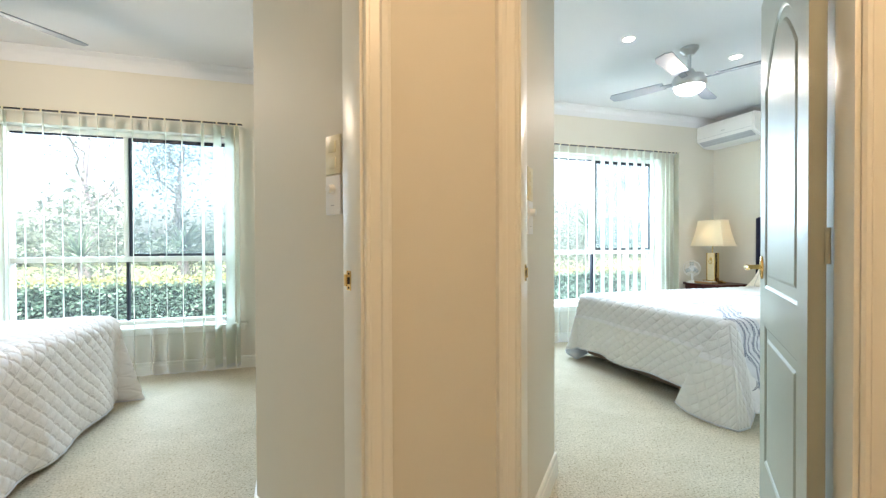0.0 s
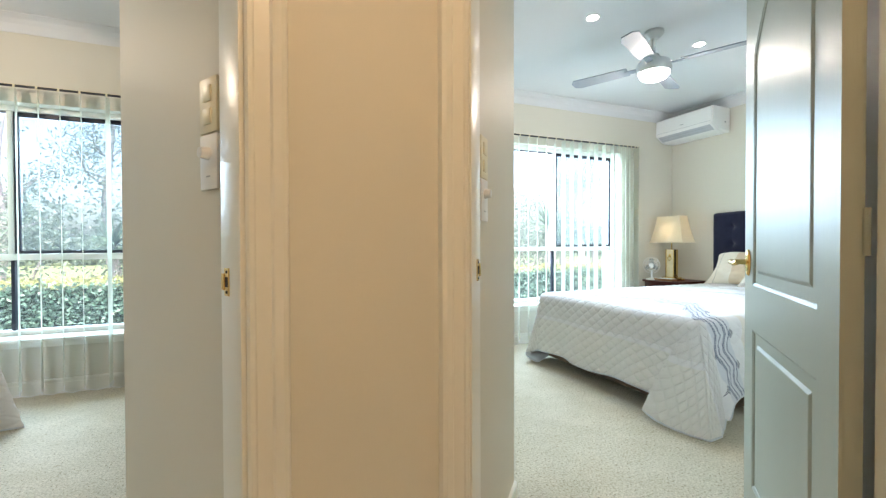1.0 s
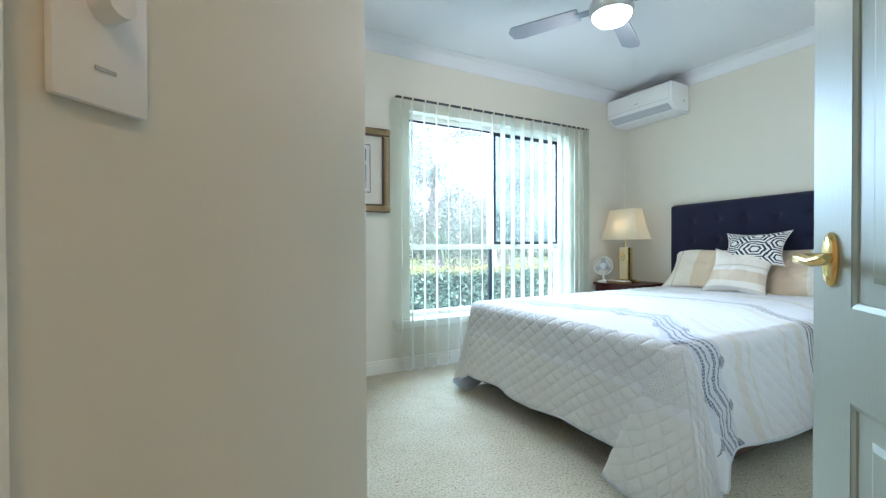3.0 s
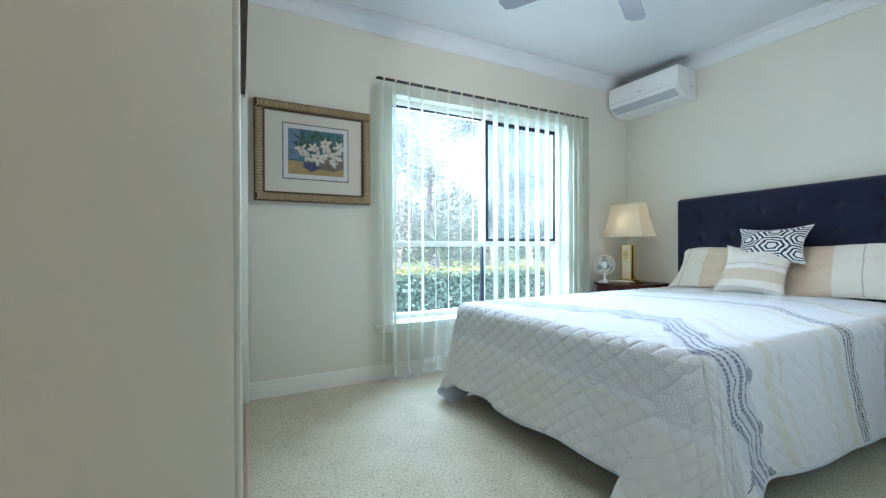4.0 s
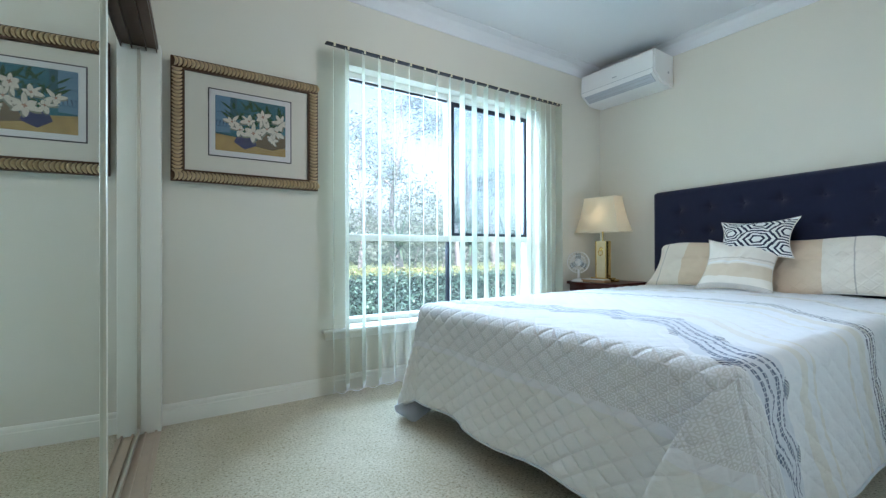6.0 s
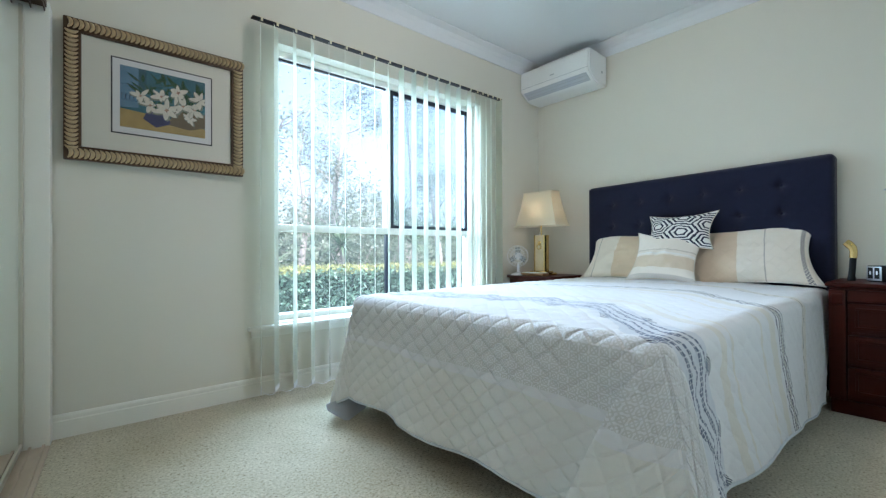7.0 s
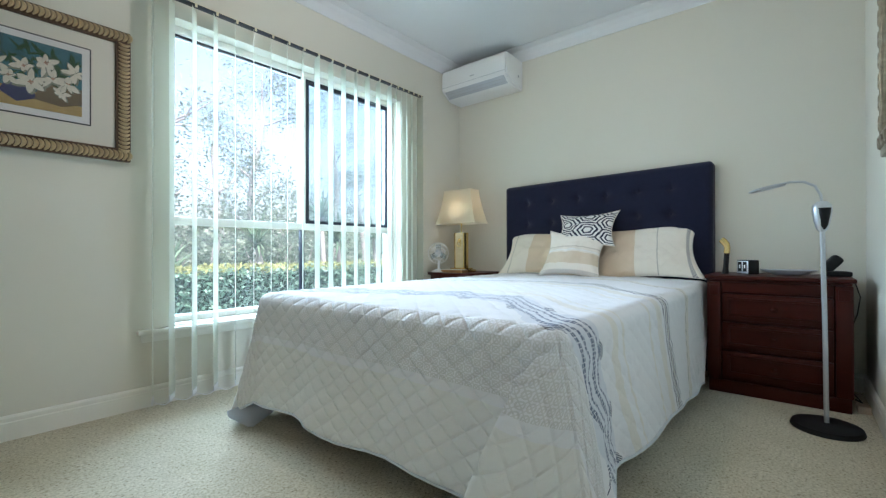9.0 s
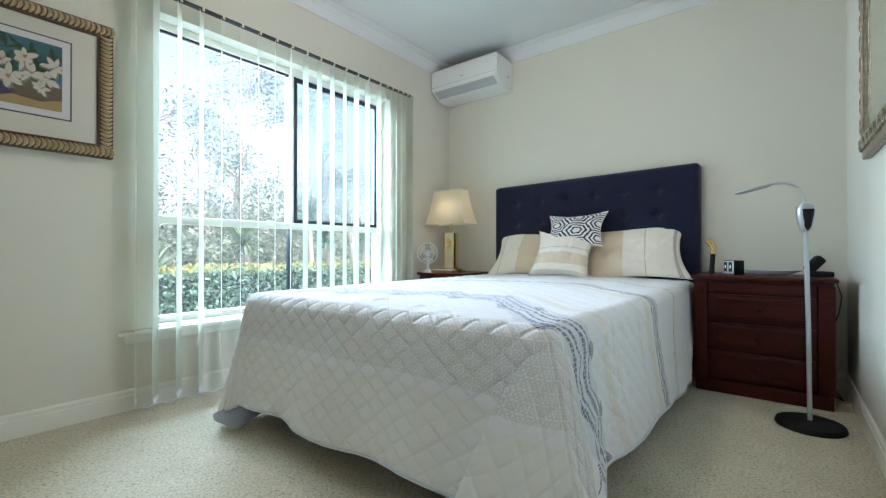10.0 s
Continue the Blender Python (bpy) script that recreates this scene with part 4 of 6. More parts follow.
ns = thing("bedside_table", "dark mahogany bow-front bedside table beside the window", "bedside table", pose(4.63, 3.955, 0))
bm = bmesh.new()
pts = [(0.55, 0.0), (0.55, 0.5)] + [(0.10 - 0.085 * math.sin(math.pi * k / 12), 0.5 - 0.5 * k / 12) for k in range(13)]
add_prism(bm, pts, 0.583, 0.607)
part("top", bm, MAHOG, ns)
bm = bmesh.new()
add_prism(bm, [(0.54, 0.02), (0.54, 0.48)] + [(0.115 - 0.075 * math.sin(math.pi * k / 12), 0.48 - 0.46 * k / 12) for k in range(13)], 0.44, 0.582)
part("apron", bm, MAHOG, ns)
for x, y in ((0.12, 0.035), (0.12, 0.465), (0.52, 0.035), (0.52, 0.465)):
    bm = bmesh.new()
    add_cyl(bm, 0.012, 0.02, 0.44, pose(x, y, 0.22), 14)
    part("leg", bm, MAHOG, ns, "", True)

# ---- table lamp ----
tl = thing("table_lamp", "brass block table lamp with a cream rectangular shade", "table lamp", pose(4.92, 4.225, 0.607))
bm = bmesh.new()
add_box(bm, (-0.07, -0.11, 0.0), (0.07, 0.11, 0.022), 0.006)
add_box(bm, (-0.055, -0.085, 0.022), (0.055, 0.085, 0.034), 0.004)
part("foot", bm, BRASS, tl, "", True)
bm = bmesh.new()
add_box(bm, (-0.028, -0.055, 0.034), (0.028, 0.055, 0.345), 0.004)
st = part("block", bm, material("lamp_onyx", (0.72, 0.60, 0.38), 0.25, vary=0.15, scale=14, coat=0.4), tl, "cream onyx column with brass edges", True)
for y in (-0.056, 0.044):
    boxpart("edge_strip", (-0.031, y, 0.034), (0.031, y + 0.012, 0.345), BRASS, st, 0.002)
bm = bmesh.new()
add_tube(bm, [(-0.035, 0.022 * math.cos(a), 0.245 + 0.022 * math.sin(a)) for a in [2 * math.pi * k / 20 for k in range(21)]], 0.004, 8)
part("ring", bm, BRASS, st, "", True)
bm = bmesh.new()
add_lathe(bm, [(0.001, 0.012), (0.012, 0.009), (0.018, 0.0)][::-1], pose(-0.028, 0, 0.275, 0, -90, 0), 16)
part("boss", bm, BRASS, st, "", True)
bm = bmesh.new()
add_cyl(bm, 0.007, 0.007, 0.10, pose(0, 0, 0.395), 12)
add_cyl(bm, 0.016, 0.016, 0.05, pose(0, 0, 0.46), 16)
part("stem", bm, BRASS, tl, "", True)
bm = bmesh.new()
lo = [(-0.095, -0.215), (0.095, -0.215), (0.095, 0.215), (-0.095, 0.215)]
hi = [(-0.06, -0.145), (0.06, -0.145), (0.06, 0.145), (-0.06, 0.145)]
za, zb = 0.425, 0.715
rows = []
for k in range(9):
    t = k / 8
    f = t + 0.10 * math.sin(math.pi * t)
    rows.append([bm.verts.new((a[0] + (b[0] - a[0]) * f, a[1] + (b[1] - a[1]) * f, za + (zb - za) * t)) for a, b in zip(lo, hi)])
for r0, r1 in zip(rows, rows[1:]):
    for i in range(4):
        bm.faces.new((r0[i], r0[(i + 1) % 4], r1[(i + 1) % 4], r1[i]))
bmesh.ops.solidify(bm, geom=bm.faces[:], thickness=0.0025)
sh = part("shade", bm, SHADE, tl, "cream pleat-free cloth shade")
for z, s in ((za, lo), (zb, hi)):
    bm = bmesh.new()
    add_tube(bm, [(x * 1.01, y * 1.01, z) for x, y in s + s[:1]], 0.0045, 6)
    part("trim", bm, SHADE, sh)

# ---- small desk fan ----
df = thing("desk_fan", "small white plastic desk fan on the bedside table", "fan", pose(4.76, 4.35, 0.607, 0, 0, 28))
bm = bmesh.new()
add_lathe(bm, [(0.062, 0.0), (0.062, 0.008), (0.045, 0.018), (0.012, 0.026), (0.011, 0.10), (0.001, 0.10)], None, 24)
part("base", bm, WHITE, df, "", True)
bm = bmesh.new()
add_lathe(bm, [(0.001, 0.03), (0.026, 0.03), (0.032, 0.0), (0.03, -0.05), (0.018, -0.062), (0.001, -0.062)][::-1], pose(0, 0, 0.165, 0, -90, 0), 20)
part("motor", bm, WHITE, df, "", True)
for sgn in (-1, 1):
    bm = bmesh.new()
    for rr in (0.03, 0.06, 0.09):
        xx = sgn * 0.032 * math.cos(rr / 0.095 * 1.45)
        add_tube(bm, [(xx - 0.025, rr * math.cos(a), 0.165 + rr * math.sin(a)) for a in [2 * math.pi * k / 28 for k in range(29)]], 0.0018, 5)
    for k in range(20):
        a = 2 * math.pi * k / 20
        add_tube(bm, [(sgn * 0.032 * math.cos(rr / 0.095 * 1.45) - 0.025, rr * math.cos(a), 0.165 + rr * math.sin(a)) for rr in (0.02, 0.045, 0.07, 0.093)], 0.0012, 4)
    part("guard", bm, WHITE, df)
for k in range(3):
    bm = bmesh.new()
    add_box(bm, (-0.003, -0.022, 0.012), (0.003, 0.022, 0.075), 0.002, pose(-0.025, 0, 0.165, 120 * k, 0, 0) @ pose(0, 0, 0, 0, 0, 25))
    part("blade", bm, glassy("fan_blade_clear", (0.8, 0.86, 0.9), 0.1), df)

# ---- air conditioner ----
ac = thing("air_conditioner", "white wall-mounted split air conditioner with a grey louvre", "air conditioner", pose(4.955, 3.783, 2.197))
L = 0.70
prof = [(x_ * 1.15, z_ * 0.80) for x_, z_ in [(0.247, 0.0), (0.247, 0.318), (0.03, 0.326), (0.012, 0.318), (0.004, 0.30), (0.0, 0.125), (0.008, 0.085), (0.085, 0.012), (0.12, 0.0)]]
bm = bmesh.new()
a = [bm.verts.new((x, 0, z)) for x, z in prof]
b = [bm.verts.new((x, L, z)) for x, z in prof]
bm.faces.new(a)
bm.faces.new(b[::-1])
for i in range(len(prof)):
    bm.faces.new((a[i], a[(i + 1) % len(prof)], b[(i + 1) % len(prof)], b[i]))
bmesh.ops.bevel(bm, geom=[e for e in bm.edges if abs(e.verts[0].co.y - e.verts[1].co.y) < 1e-6], offset=0.012, segments=3, affect="EDGES")
part("casing", bm, WHITE, ac, "", True, 30)
LOUVRE = material("ac_louvre", (0.50, 0.53, 0.58), 0.4, bump=0)
bm = bmesh.new()
add_box(bm, (-0.005, 0.035, 0.0), (0.003, L - 0.035, 0.082), 0.002, pose(0.083, 0, 0.018, 0, -56, 0))
part("louvre", bm, LOUVRE, ac, "grey air louvre", True)
for d_ in (0.020, 0.052):
    bm = bmesh.new()
    add_box(bm, (-0.0075, 0.05, d_), (-0.0055, L - 0.05, d_ + 0.005), 0.0, pose(0.083, 0, 0.018, 0, -56, 0))
    part("louvre_slot", bm, GREYP, ac)
for k in range(5):
    boxpart("top_grille_bar", (0.04 + k * 0.034, 0.03, 0.257), (0.052 + k * 0.034, L - 0.03, 0.265), GREYP, ac)
boxpart("mark", (-0.0035, 0.33, 0.135), (0.0015, 0.37, 0.141), GREYP, ac, label="small grey maker's mark")
boxpart("panel_seam", (-0.0015, 0.012, 0.098), (0.006, L - 0.012, 0.1005), GREYP, ac)
bm = bmesh.new()
add_cyl(bm, 0.010, 0.010, 0.004, pose(0.20, -0.001, 0.10, 90, 0, 0), 14)
part("side_cap", bm, GREYP, ac)

# ---- ceiling fan ----
FANBLADE = material("fan_blade_grey", (0.27, 0.30, 0.35), 0.6, metal=0.0, vary=0.05, bump=0.0)
cf = thing("ceiling_fan", "brushed steel four-blade ceiling fan with a lit dome", "ceiling fan", pose(3.29, 3.03, 0))
bm = bmesh.new()
add_lathe(bm, [(0.065, TOP - 0.001), (0.065, TOP - 0.02), (0.03, TOP - 0.055), (0.001, TOP - 0.055)][::-1], None, 28)
part("canopy", bm, STEEL, cf, "", True)
bm = bmesh.new()
add_cyl(bm, 0.013, 0.013, 0.17, pose(0, 0, TOP - 0.12), 16)
part("rod", bm, STEEL, cf, "", True)
bm = bmesh.new()
add_lathe(bm, [(0.001, 2.385), (0.03, 2.385), (0.05, 2.345), (0.105, 2.33), (0.118, 2.31), (0.118, 2.265), (0.108, 2.252), (0.001, 2.252)][::-1], None, 36)
part("motor", bm, STEEL, cf, "", True)
bm = bmesh.new()
add_lathe(bm, [(0.104, 2.252), (0.100, 2.235), (0.080, 2.213), (0.045, 2.199), (0.001, 2.195)][::-1], None, 32)
lightdome = part("light_dome", bm, LAMPGLASS, cf, "glowing white glass dome", True)
lightdome.visible_shadow = False
for k in range(4):
    bm = bmesh.new()
    m = pose(0, 0, 2.30, 0, 0, 28 + 90 * k) @ pose(0, 0, 0, 11, 0, 0)
    add_box(bm, (0.11, -0.022, -0.003), (0.20, 0.022, 0.003), 0.002, m)
    vs = [(0.18, -0.05), (0.55, -0.062), (0.60, -0.045), (0.61, 0.02), (0.58, 0.058), (0.18, 0.05)]
    lo_ = [bm.verts.new(m @ Vector((x, y, 0.004))) for x, y in vs]
    hi_ = [bm.verts.new(m @ Vector((x, y, 0.011))) for x, y in vs]
    bm.faces.new(lo_[::-1])
    bm.faces.new(hi_)
    for i in range(6):
        bm.faces.new((lo_[i], lo_[(i + 1) % 6], hi_[(i + 1) % 6], hi_[i]))
    part("blade", bm, FANBLADE, cf, "silver-grey fan blade")

tagged(cf, group="ceiling fans")
copy_thing(cf, pose(-1.2, 3.2, 0, 0, 0, 23))

for x in (2.74, 3.77):
    dl = thing("downlight", "small round lit recessed ceiling downlight", "downlight", pose(x, 3.04, TOP), "ceiling downlights")
    bm = bmesh.new()
    add_lathe(bm, [(0.038, -0.001), (0.052, -0.001), (0.052, -0.004), (0.044, -0.008), (0.038, -0.004)], None, 28)
    part("bezel", bm, WHITE, dl, "", True)
    bm = bmesh.new()
    add_lathe(bm, [(0.001, -0.010), (0.022, -0.009), (0.037, -0.004), (0.037, -0.001), (0.001, -0.001)], None, 24)
    d = part("lens", bm, DOWNGLOW, dl)
    d.visible_shadow = False


# ---- door, jambs and architraves ----
def frame_to(a, b):
    """A frame at a with x towards b, z up."""
    d = Vector((b[0] - a[0], b[1] - a[1]))
    return pose(a[0], a[1], 0, 0, 0, math.degrees(math.atan2(d.y, d.x))), d.length


DOORM4 = pose(HR[0], HR[1], 0, 0, 0, 43.1)
door = thing("door_1", "open cream gloss panelled door with brass lever handle", "door", DOORM4, kind="structure")
DW, DH = 0.80, 2.03
bm = bmesh.new()
add_box(bm, (0, -0.036, 0.012), (DW, -0.006, DH))
for lo, hi in (((0, -0.007, 0.012), (0.115, 0, DH)), ((DW - 0.115, -0.007, 0.012), (DW, 0, DH)), ((0.115, -0.007, 0.012), (DW - 0.115, 0, 0.20)), ((0.115, -0.007, 0.735), (DW - 0.115, 0, 0.885))):
    add_box(bm, lo, hi, 0.0)
pts = [(0.115, DH), (0.115, 1.66)] + [(0.115 + 0.57 * k / 16, 1.66 + 0.17 * math.sin(math.pi * k / 16)) for k in range(1, 16)] + [(DW - 0.115, 1.66), (DW - 0.115, DH)]
f0 = [bm.verts.new((x, 0, z)) for x, z in pts]
f1 = [bm.verts.new((x, -0.007, z)) for x, z in pts]
bm.faces.new(f0)
bm.faces.new(f1[::-1])
for i in range(len(pts)):
    bm.faces.new((f0[i], f0[(i + 1) % len(pts)], f1[(i + 1) % len(pts)], f1[i]))
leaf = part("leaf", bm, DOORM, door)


def raised_panel(outer, name="panel"):
    """A moulded raised field inside an outline of (x, z) points."""
    cx = sum(p[0] for p in outer) / len(outer)
    cz = (min(p[1] for p in outer) + max(p[1] for p in outer)) / 2
    bm = bmesh.new()
    rings = []
    for inset, y in ((0.0, -0.0005), (0.008, -0.0035), (0.016, -0.0125), (0.026, -0.013), (0.052, -0.002), (0.056, -0.0015)):
        ring = []
        for x, z in outer:
            sx, sz = (x - cx), (z - cz)
            kx = 1 - inset / max(abs(p[0] - cx) for p in outer)
            kz = 1 - inset / max(abs(p[1] - cz) for p in outer)
            ring.append(bm.verts.new((cx + sx * kx, y, cz + sz * kz)))
        rings.append(ring)
    n = len(outer)
    for a, b in zip(rings, rings[1:]):
        for i in range(n):
            bm.faces.new((a[i], a[(i + 1) % n], b[(i + 1) % n], b[i]))
    bm.faces.new(rings[-1])
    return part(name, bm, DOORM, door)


raised_panel([(0.115, 0.20), (DW - 0.115, 0.20), (DW - 0.115, 0.735), (0.115, 0.735)])
raised_panel([(0.115, 0.885), (DW - 0.115, 0.885)] + [(DW - 0.115 - 0.57 * k / 16, 1.66 + 0.17 * math.sin(math.pi * k / 16)) for k in range(17)])
bm = bmesh.new()
rings = []
for s, y in ((1.0, 0.0), (1.0, 0.004), (0.9, 0.008), (0.55, 0.010)):
    rings.append([bm.verts.new((DW - 0.062 + 0.021 * s * math.cos(a), y, 0.96 + 0.046 * s * math.sin(a))) for a in [2 * math.pi * k / 28 for k in range(28)]])
for a, b in zip(rings, rings[1:]):
    for i in range(28):
        bm.faces.new((a[i], a[(i + 1) % 28], b[(i + 1) % 28], b[i]))
bm.faces.new(rings[-1])
bm.faces.new(rings[0][::-1])
plate = part("handle_plate", bm, BRASS, door, "oval polished brass plate", True)
bm = bmesh.new()
add_tube(bm, [(DW - 0.062, 0.008, 0.962), (DW - 0.062, 0.035, 0.962), (DW - 0.066, 0.05, 0.962), (DW - 0.09, 0.057, 0.963), (DW - 0.125, 0.056, 0.958), (DW - 0.155, 0.054, 0.963), (DW - 0.165, 0.053, 0.967)], [0.010, 0.009, 0.010, 0.010, 0.008, 0.009, 0.006], 12)
part("lever", bm, BRASS, plate, "", True)
for z in (0.25, 1.05, 1.80):
    bm = bmesh.new()
    add_cyl(bm, 0.006, 0.006, 0.09, pose(-0.003, -0.038, z), 10)
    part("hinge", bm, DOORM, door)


def jamb(name, a, b, label, strike_at=None, along=0.5, lip=1):
    """A gloss lining on the reveal from a to b, with its strike plate."""
    m, ln = frame_to(a, b)
    t = tagged(thing(name, label, "door frame", m), kind="structure")
    boxpart("lining", (-0.004, 0.0005, 0), (ln + 0.004, 0.012, 2.05), TRIM, t, 0.002)
    if strike_at:
        sp = bmesh.new()
        x = ln * along
        add_box(sp, (x - 0.011, 0.012, strike_at - 0.028), (x + 0.011, 0.0145, strike_at + 0.028), 0.001)
        add_box(sp, (x + lip * 0.016 - 0.006, 0.010, strike_at - 0.017), (x + lip * 0.016 + 0.006, 0.017, strike_at + 0.017), 0.002)
        s = part("strike_plate", sp, BRASS, t, "brass strike plate")
        # flat dark tile on the plate paints the shade of a latch hole
        boxpart("latch_hole_shade", (x - 0.007, 0.0146, strike_at - 0.010), (x + 0.006, 0.0150, strike_at + 0.010), GAP, s)
        for dz in (-0.020, 0.020):
            bm = bmesh.new()
            add_cyl(bm, 0.003, 0.003, 0.001, pose(x - 0.001, 0.0150, strike_at + dz, 90, 0, 0), 10)
            part("screw", bm, GAP, s)
    return t


jamb("door_frame_1", SR, SH, "cream gloss door frame with a brass strike plate", 0.962, 0.34, -1)
jamb("door_frame_2", LH, LR, "cream gloss door frame of the other bedroom", 0.955, 0.66, 1)
jamb("door_frame_3", (1.69, 1.09), (1.742, 1.155), "cream gloss hinge-side door frame")
ARCH = [(0.0, 0.0), (0.0, 0.010), (0.006, 0.016), (0.014, 0.016), (0.018, 0.012), (0.045, 0.011), (0.05, 0.017), (0.066, 0.019), (0.076, 0.014), (0.080, 0.0)]


def architrave(name, a, towards, label):
    """An upright moulding from a along the wall face, out to the left of the way."""
    m, ln = frame_to(a, towards)
    bm = bmesh.new()
    lo_ = [bm.verts.new(m @ Vector((x, y, 0))) for x, y in ARCH]
    hi_ = [bm.verts.new(m @ Vector((x, y, 2.05))) for x, y in ARCH]
    bm.faces.new(lo_)
    bm.faces.new(hi_[::-1])
    for i in range(len(ARCH)):
        bm.faces.new((lo_[i], lo_[(i + 1) % len(ARCH)], hi_[(i + 1) % len(ARCH)], hi_[i]))
    return structure(name, bm, TRIM, label, "architrave")


def architrave_r(name, a, towards, label):
    m, ln = frame_to(a, towards)
    bm = bmesh.new()
    lo_ = [bm.verts.new(m @ Vector((x, -y, 0))) for x, y in ARCH]
    hi_ = [bm.verts.new(m @ Vector((x, -y, 2.05))) for x, y in ARCH]
    bm.faces.new(lo_)
    bm.faces.new(hi_[::-1])
    for i in range(len(ARCH)):
        bm.faces.new((lo_[i], lo_[(i + 1) % len(ARCH)], hi_[(i + 1) % len(ARCH)], hi_[i]))
    return structure(name, bm, TRIM, label, "architrave")


architrave("trim_architrave", SH, LH, "cream gloss moulded door architrave in the hall")
architrave_r("trim_architrave_2", LH, SH, "cream gloss moulded door architrave in the hall")
architrave_r("trim_architrave_3", (1.69, 1.09), (1.86, 0.93), "cream gloss moulded door architrave in the hall")
architrave("trim_architrave_4", (0.085, 1.185), (0.0, 1.10), "cream gloss moulded door architrave in the hall")
runs("baseboard_hall", BASE, 0, [((1.06, 1.681), (0.75, 1.653))], TRIM, "cream gloss hall skirting board", "skirting board")


# ---- switches ----
def switch(m, mat, knob, label):
    s = thing("light_switch", label, "light switch", m, "wall switches")
    boxpart("plate", (-0.036, 0.0, -0.058), (0.036, 0.008, 0.058), mat, s, 0.003)
    if knob:
        bm = bmesh.new()
        add_cyl(bm, 0.014, 0.011, 0.018, pose(0, 0.017, 0.018, -90, 0, 0), 20)
        part("dimmer_knob", bm, WHITE, s, "", True)
        boxpart("indicator", (-0.008, 0.008, -0.032), (0.008, 0.0088, -0.029), GREYP, s)
    else:
        for z in (-0.024, 0.024):
            boxpart("rocker", (-0.017, 0.006, z - 0.017), (0.017, 0.0115, z + 0.017), mat, s, 0.003, label="")
    return s


ms, ln = frame_to(E2, SR)
switch(ms @ pose(ln - 0.068, 0.0005, 1.268), CREAMP, False, "cream double light switch beside the doorway")
switch(ms @ pose(ln - 0.068, 0.0005, 1.150), WHITE, True, "white fan dimmer switch under the light switch")
ms, ln = frame_to(LR, E1)
switch(ms @ pose(0.06, 0.0005, 1.325), CREAMP, False, "cream double light switch of the other bedroom")
switch(ms @ pose(0.06, 0.0005, 1.205), WHITE, True, "white fan dimmer switch of the other bedroom")

# ---- mirrored wardrobe ----
WM = pose(1.592, 2.19, 0, 0, 0, -3.3)
BRONZE = material("bronze_track", (0.10, 0.06, 0.045), 0.4, metal=0.5, vary=0.2, bump=0.0)
PALEWOOD = material("pale_rail", (0.55, 0.44, 0.34), 0.4, vary=0.15, scale=20, bump=0.05)
wr = tagged(thing("wardrobe", "built-in wardrobe with sliding mirror doors, one pushed aside", "wardrobe", WM), kind="structure")
boxpart("bulkhead", (-0.06, 0.0, 1.872), (0.002, 2.285, TOP - 0.001), WALL, wr)
boxpart("end_post", (-0.09, 2.20, 0.0), (0.04, 2.287, 1.871), TRIM, wr, 0.006)
bm = bmesh.new()
add_box(bm, (-0.10, 0.0, 0.0), (0.003, 0.028, 1.871), 0.010, None, 4)
part("start_post", bm, WALL, wr, "", True)
boxpart("top_track", (-0.085, 0.127, 1.846), (0.03, 2.199, 1.871), BRONZE, wr, 0.0, label="dark bronze top track")
for x in (-0.06, -0.02, 0.022):
    boxpart("track_lip", (x, 0.127, 1.828), (x + 0.004, 2.199, 1.8455), BRONZE, wr)
boxpart("floor_sill", (-0.085, 0.127, 0.0005), (0.04, 2.199, 0.012), PALEWOOD, wr, 0.002, label="pale floor rail")
for x in (-0.063, -0.026, 0.016):
    boxpart("floor_rail", (x, 0.127, 0.0125), (x + 0.010, 2.199, 0.022), PALEWOOD, wr, 0.003)
# the jamb's shadow is painted in as a dark olive colour
boxpart("start_jamb", (-0.09, 0.0285, 0.0), (-0.012, 0.094, 1.871), material("jamb_shade", (0.34, 0.35, 0.28), 0.5, vary=0.05), wr, label="wardrobe jamb with shade put into its olive colour")
ALUSTILE = material("champagne_alu", (0.60, 0.57, 0.48), 0.35, metal=0.4, vary=0.03, bump=0.0)
for nm, y0_, y1_, xo in (("mirror_door", 0.095, 1.045, -0.004), ("mirror_door", 1.00, 2.197, -0.045)):
    bm = bmesh.new()
    add_box(bm, (xo - 0.006, y0_ + 0.022, 0.05), (xo - 0.001, y1_ - 0.022, 1.826))
    d = part(nm, bm, MIRROR, wr, "full-height sliding mirror")
    for lo, hi in (((xo - 0.014, y0_, 0.024), (xo + 0.006, y0_ + 0.022, 1.827)), ((xo - 0.014, y1_ - 0.022, 0.024), (xo + 0.006, y1_, 1.827)),
                   ((xo - 0.012, y0_ + 0.022, 0.024), (xo + 0.004, y1_ - 0.022, 0.05))):
        boxpart("stile", lo, hi, ALUSTILE, d, 0.004, label="champagne metal stile")

# ---- framed flower picture ----
GOLD = material("antique_gold", (0.64, 0.48, 0.29), 0.35, metal=0.7, vary=0.3, scale=30, bump=0.15, fine=120)
DARKGOLD = material("dark_gilt", (0.10, 0.055, 0.03), 0.45, metal=0.4, vary=0.3, bump=0.1)
PX0, PX1, PZ0, PZ1 = 1.798, 2.540, 1.232, 1.863
PY = YN - 0.012
fw = 0.062
pf = thing("picture", "lily print in a ribbed antique gold frame on the wall", "picture", pose(PX0, PY, PZ0))
PW, PH = PX1 - PX0, PZ1 - PZ0
bm = bmesh.new()
for lo, hi in (((0, -0.028, 0), (PW, 0, fw)), ((0, -0.028, PH - fw), (PW, 0, PH)), ((0, -0.028, fw), (fw, 0, PH - fw)), ((PW - fw, -0.028, fw), (PW, 0, PH - fw))):
    add_box(bm, lo, hi, 0.004)
fr = part("frame", bm, DARKGOLD, pf, "dark-backed gilt frame", True)


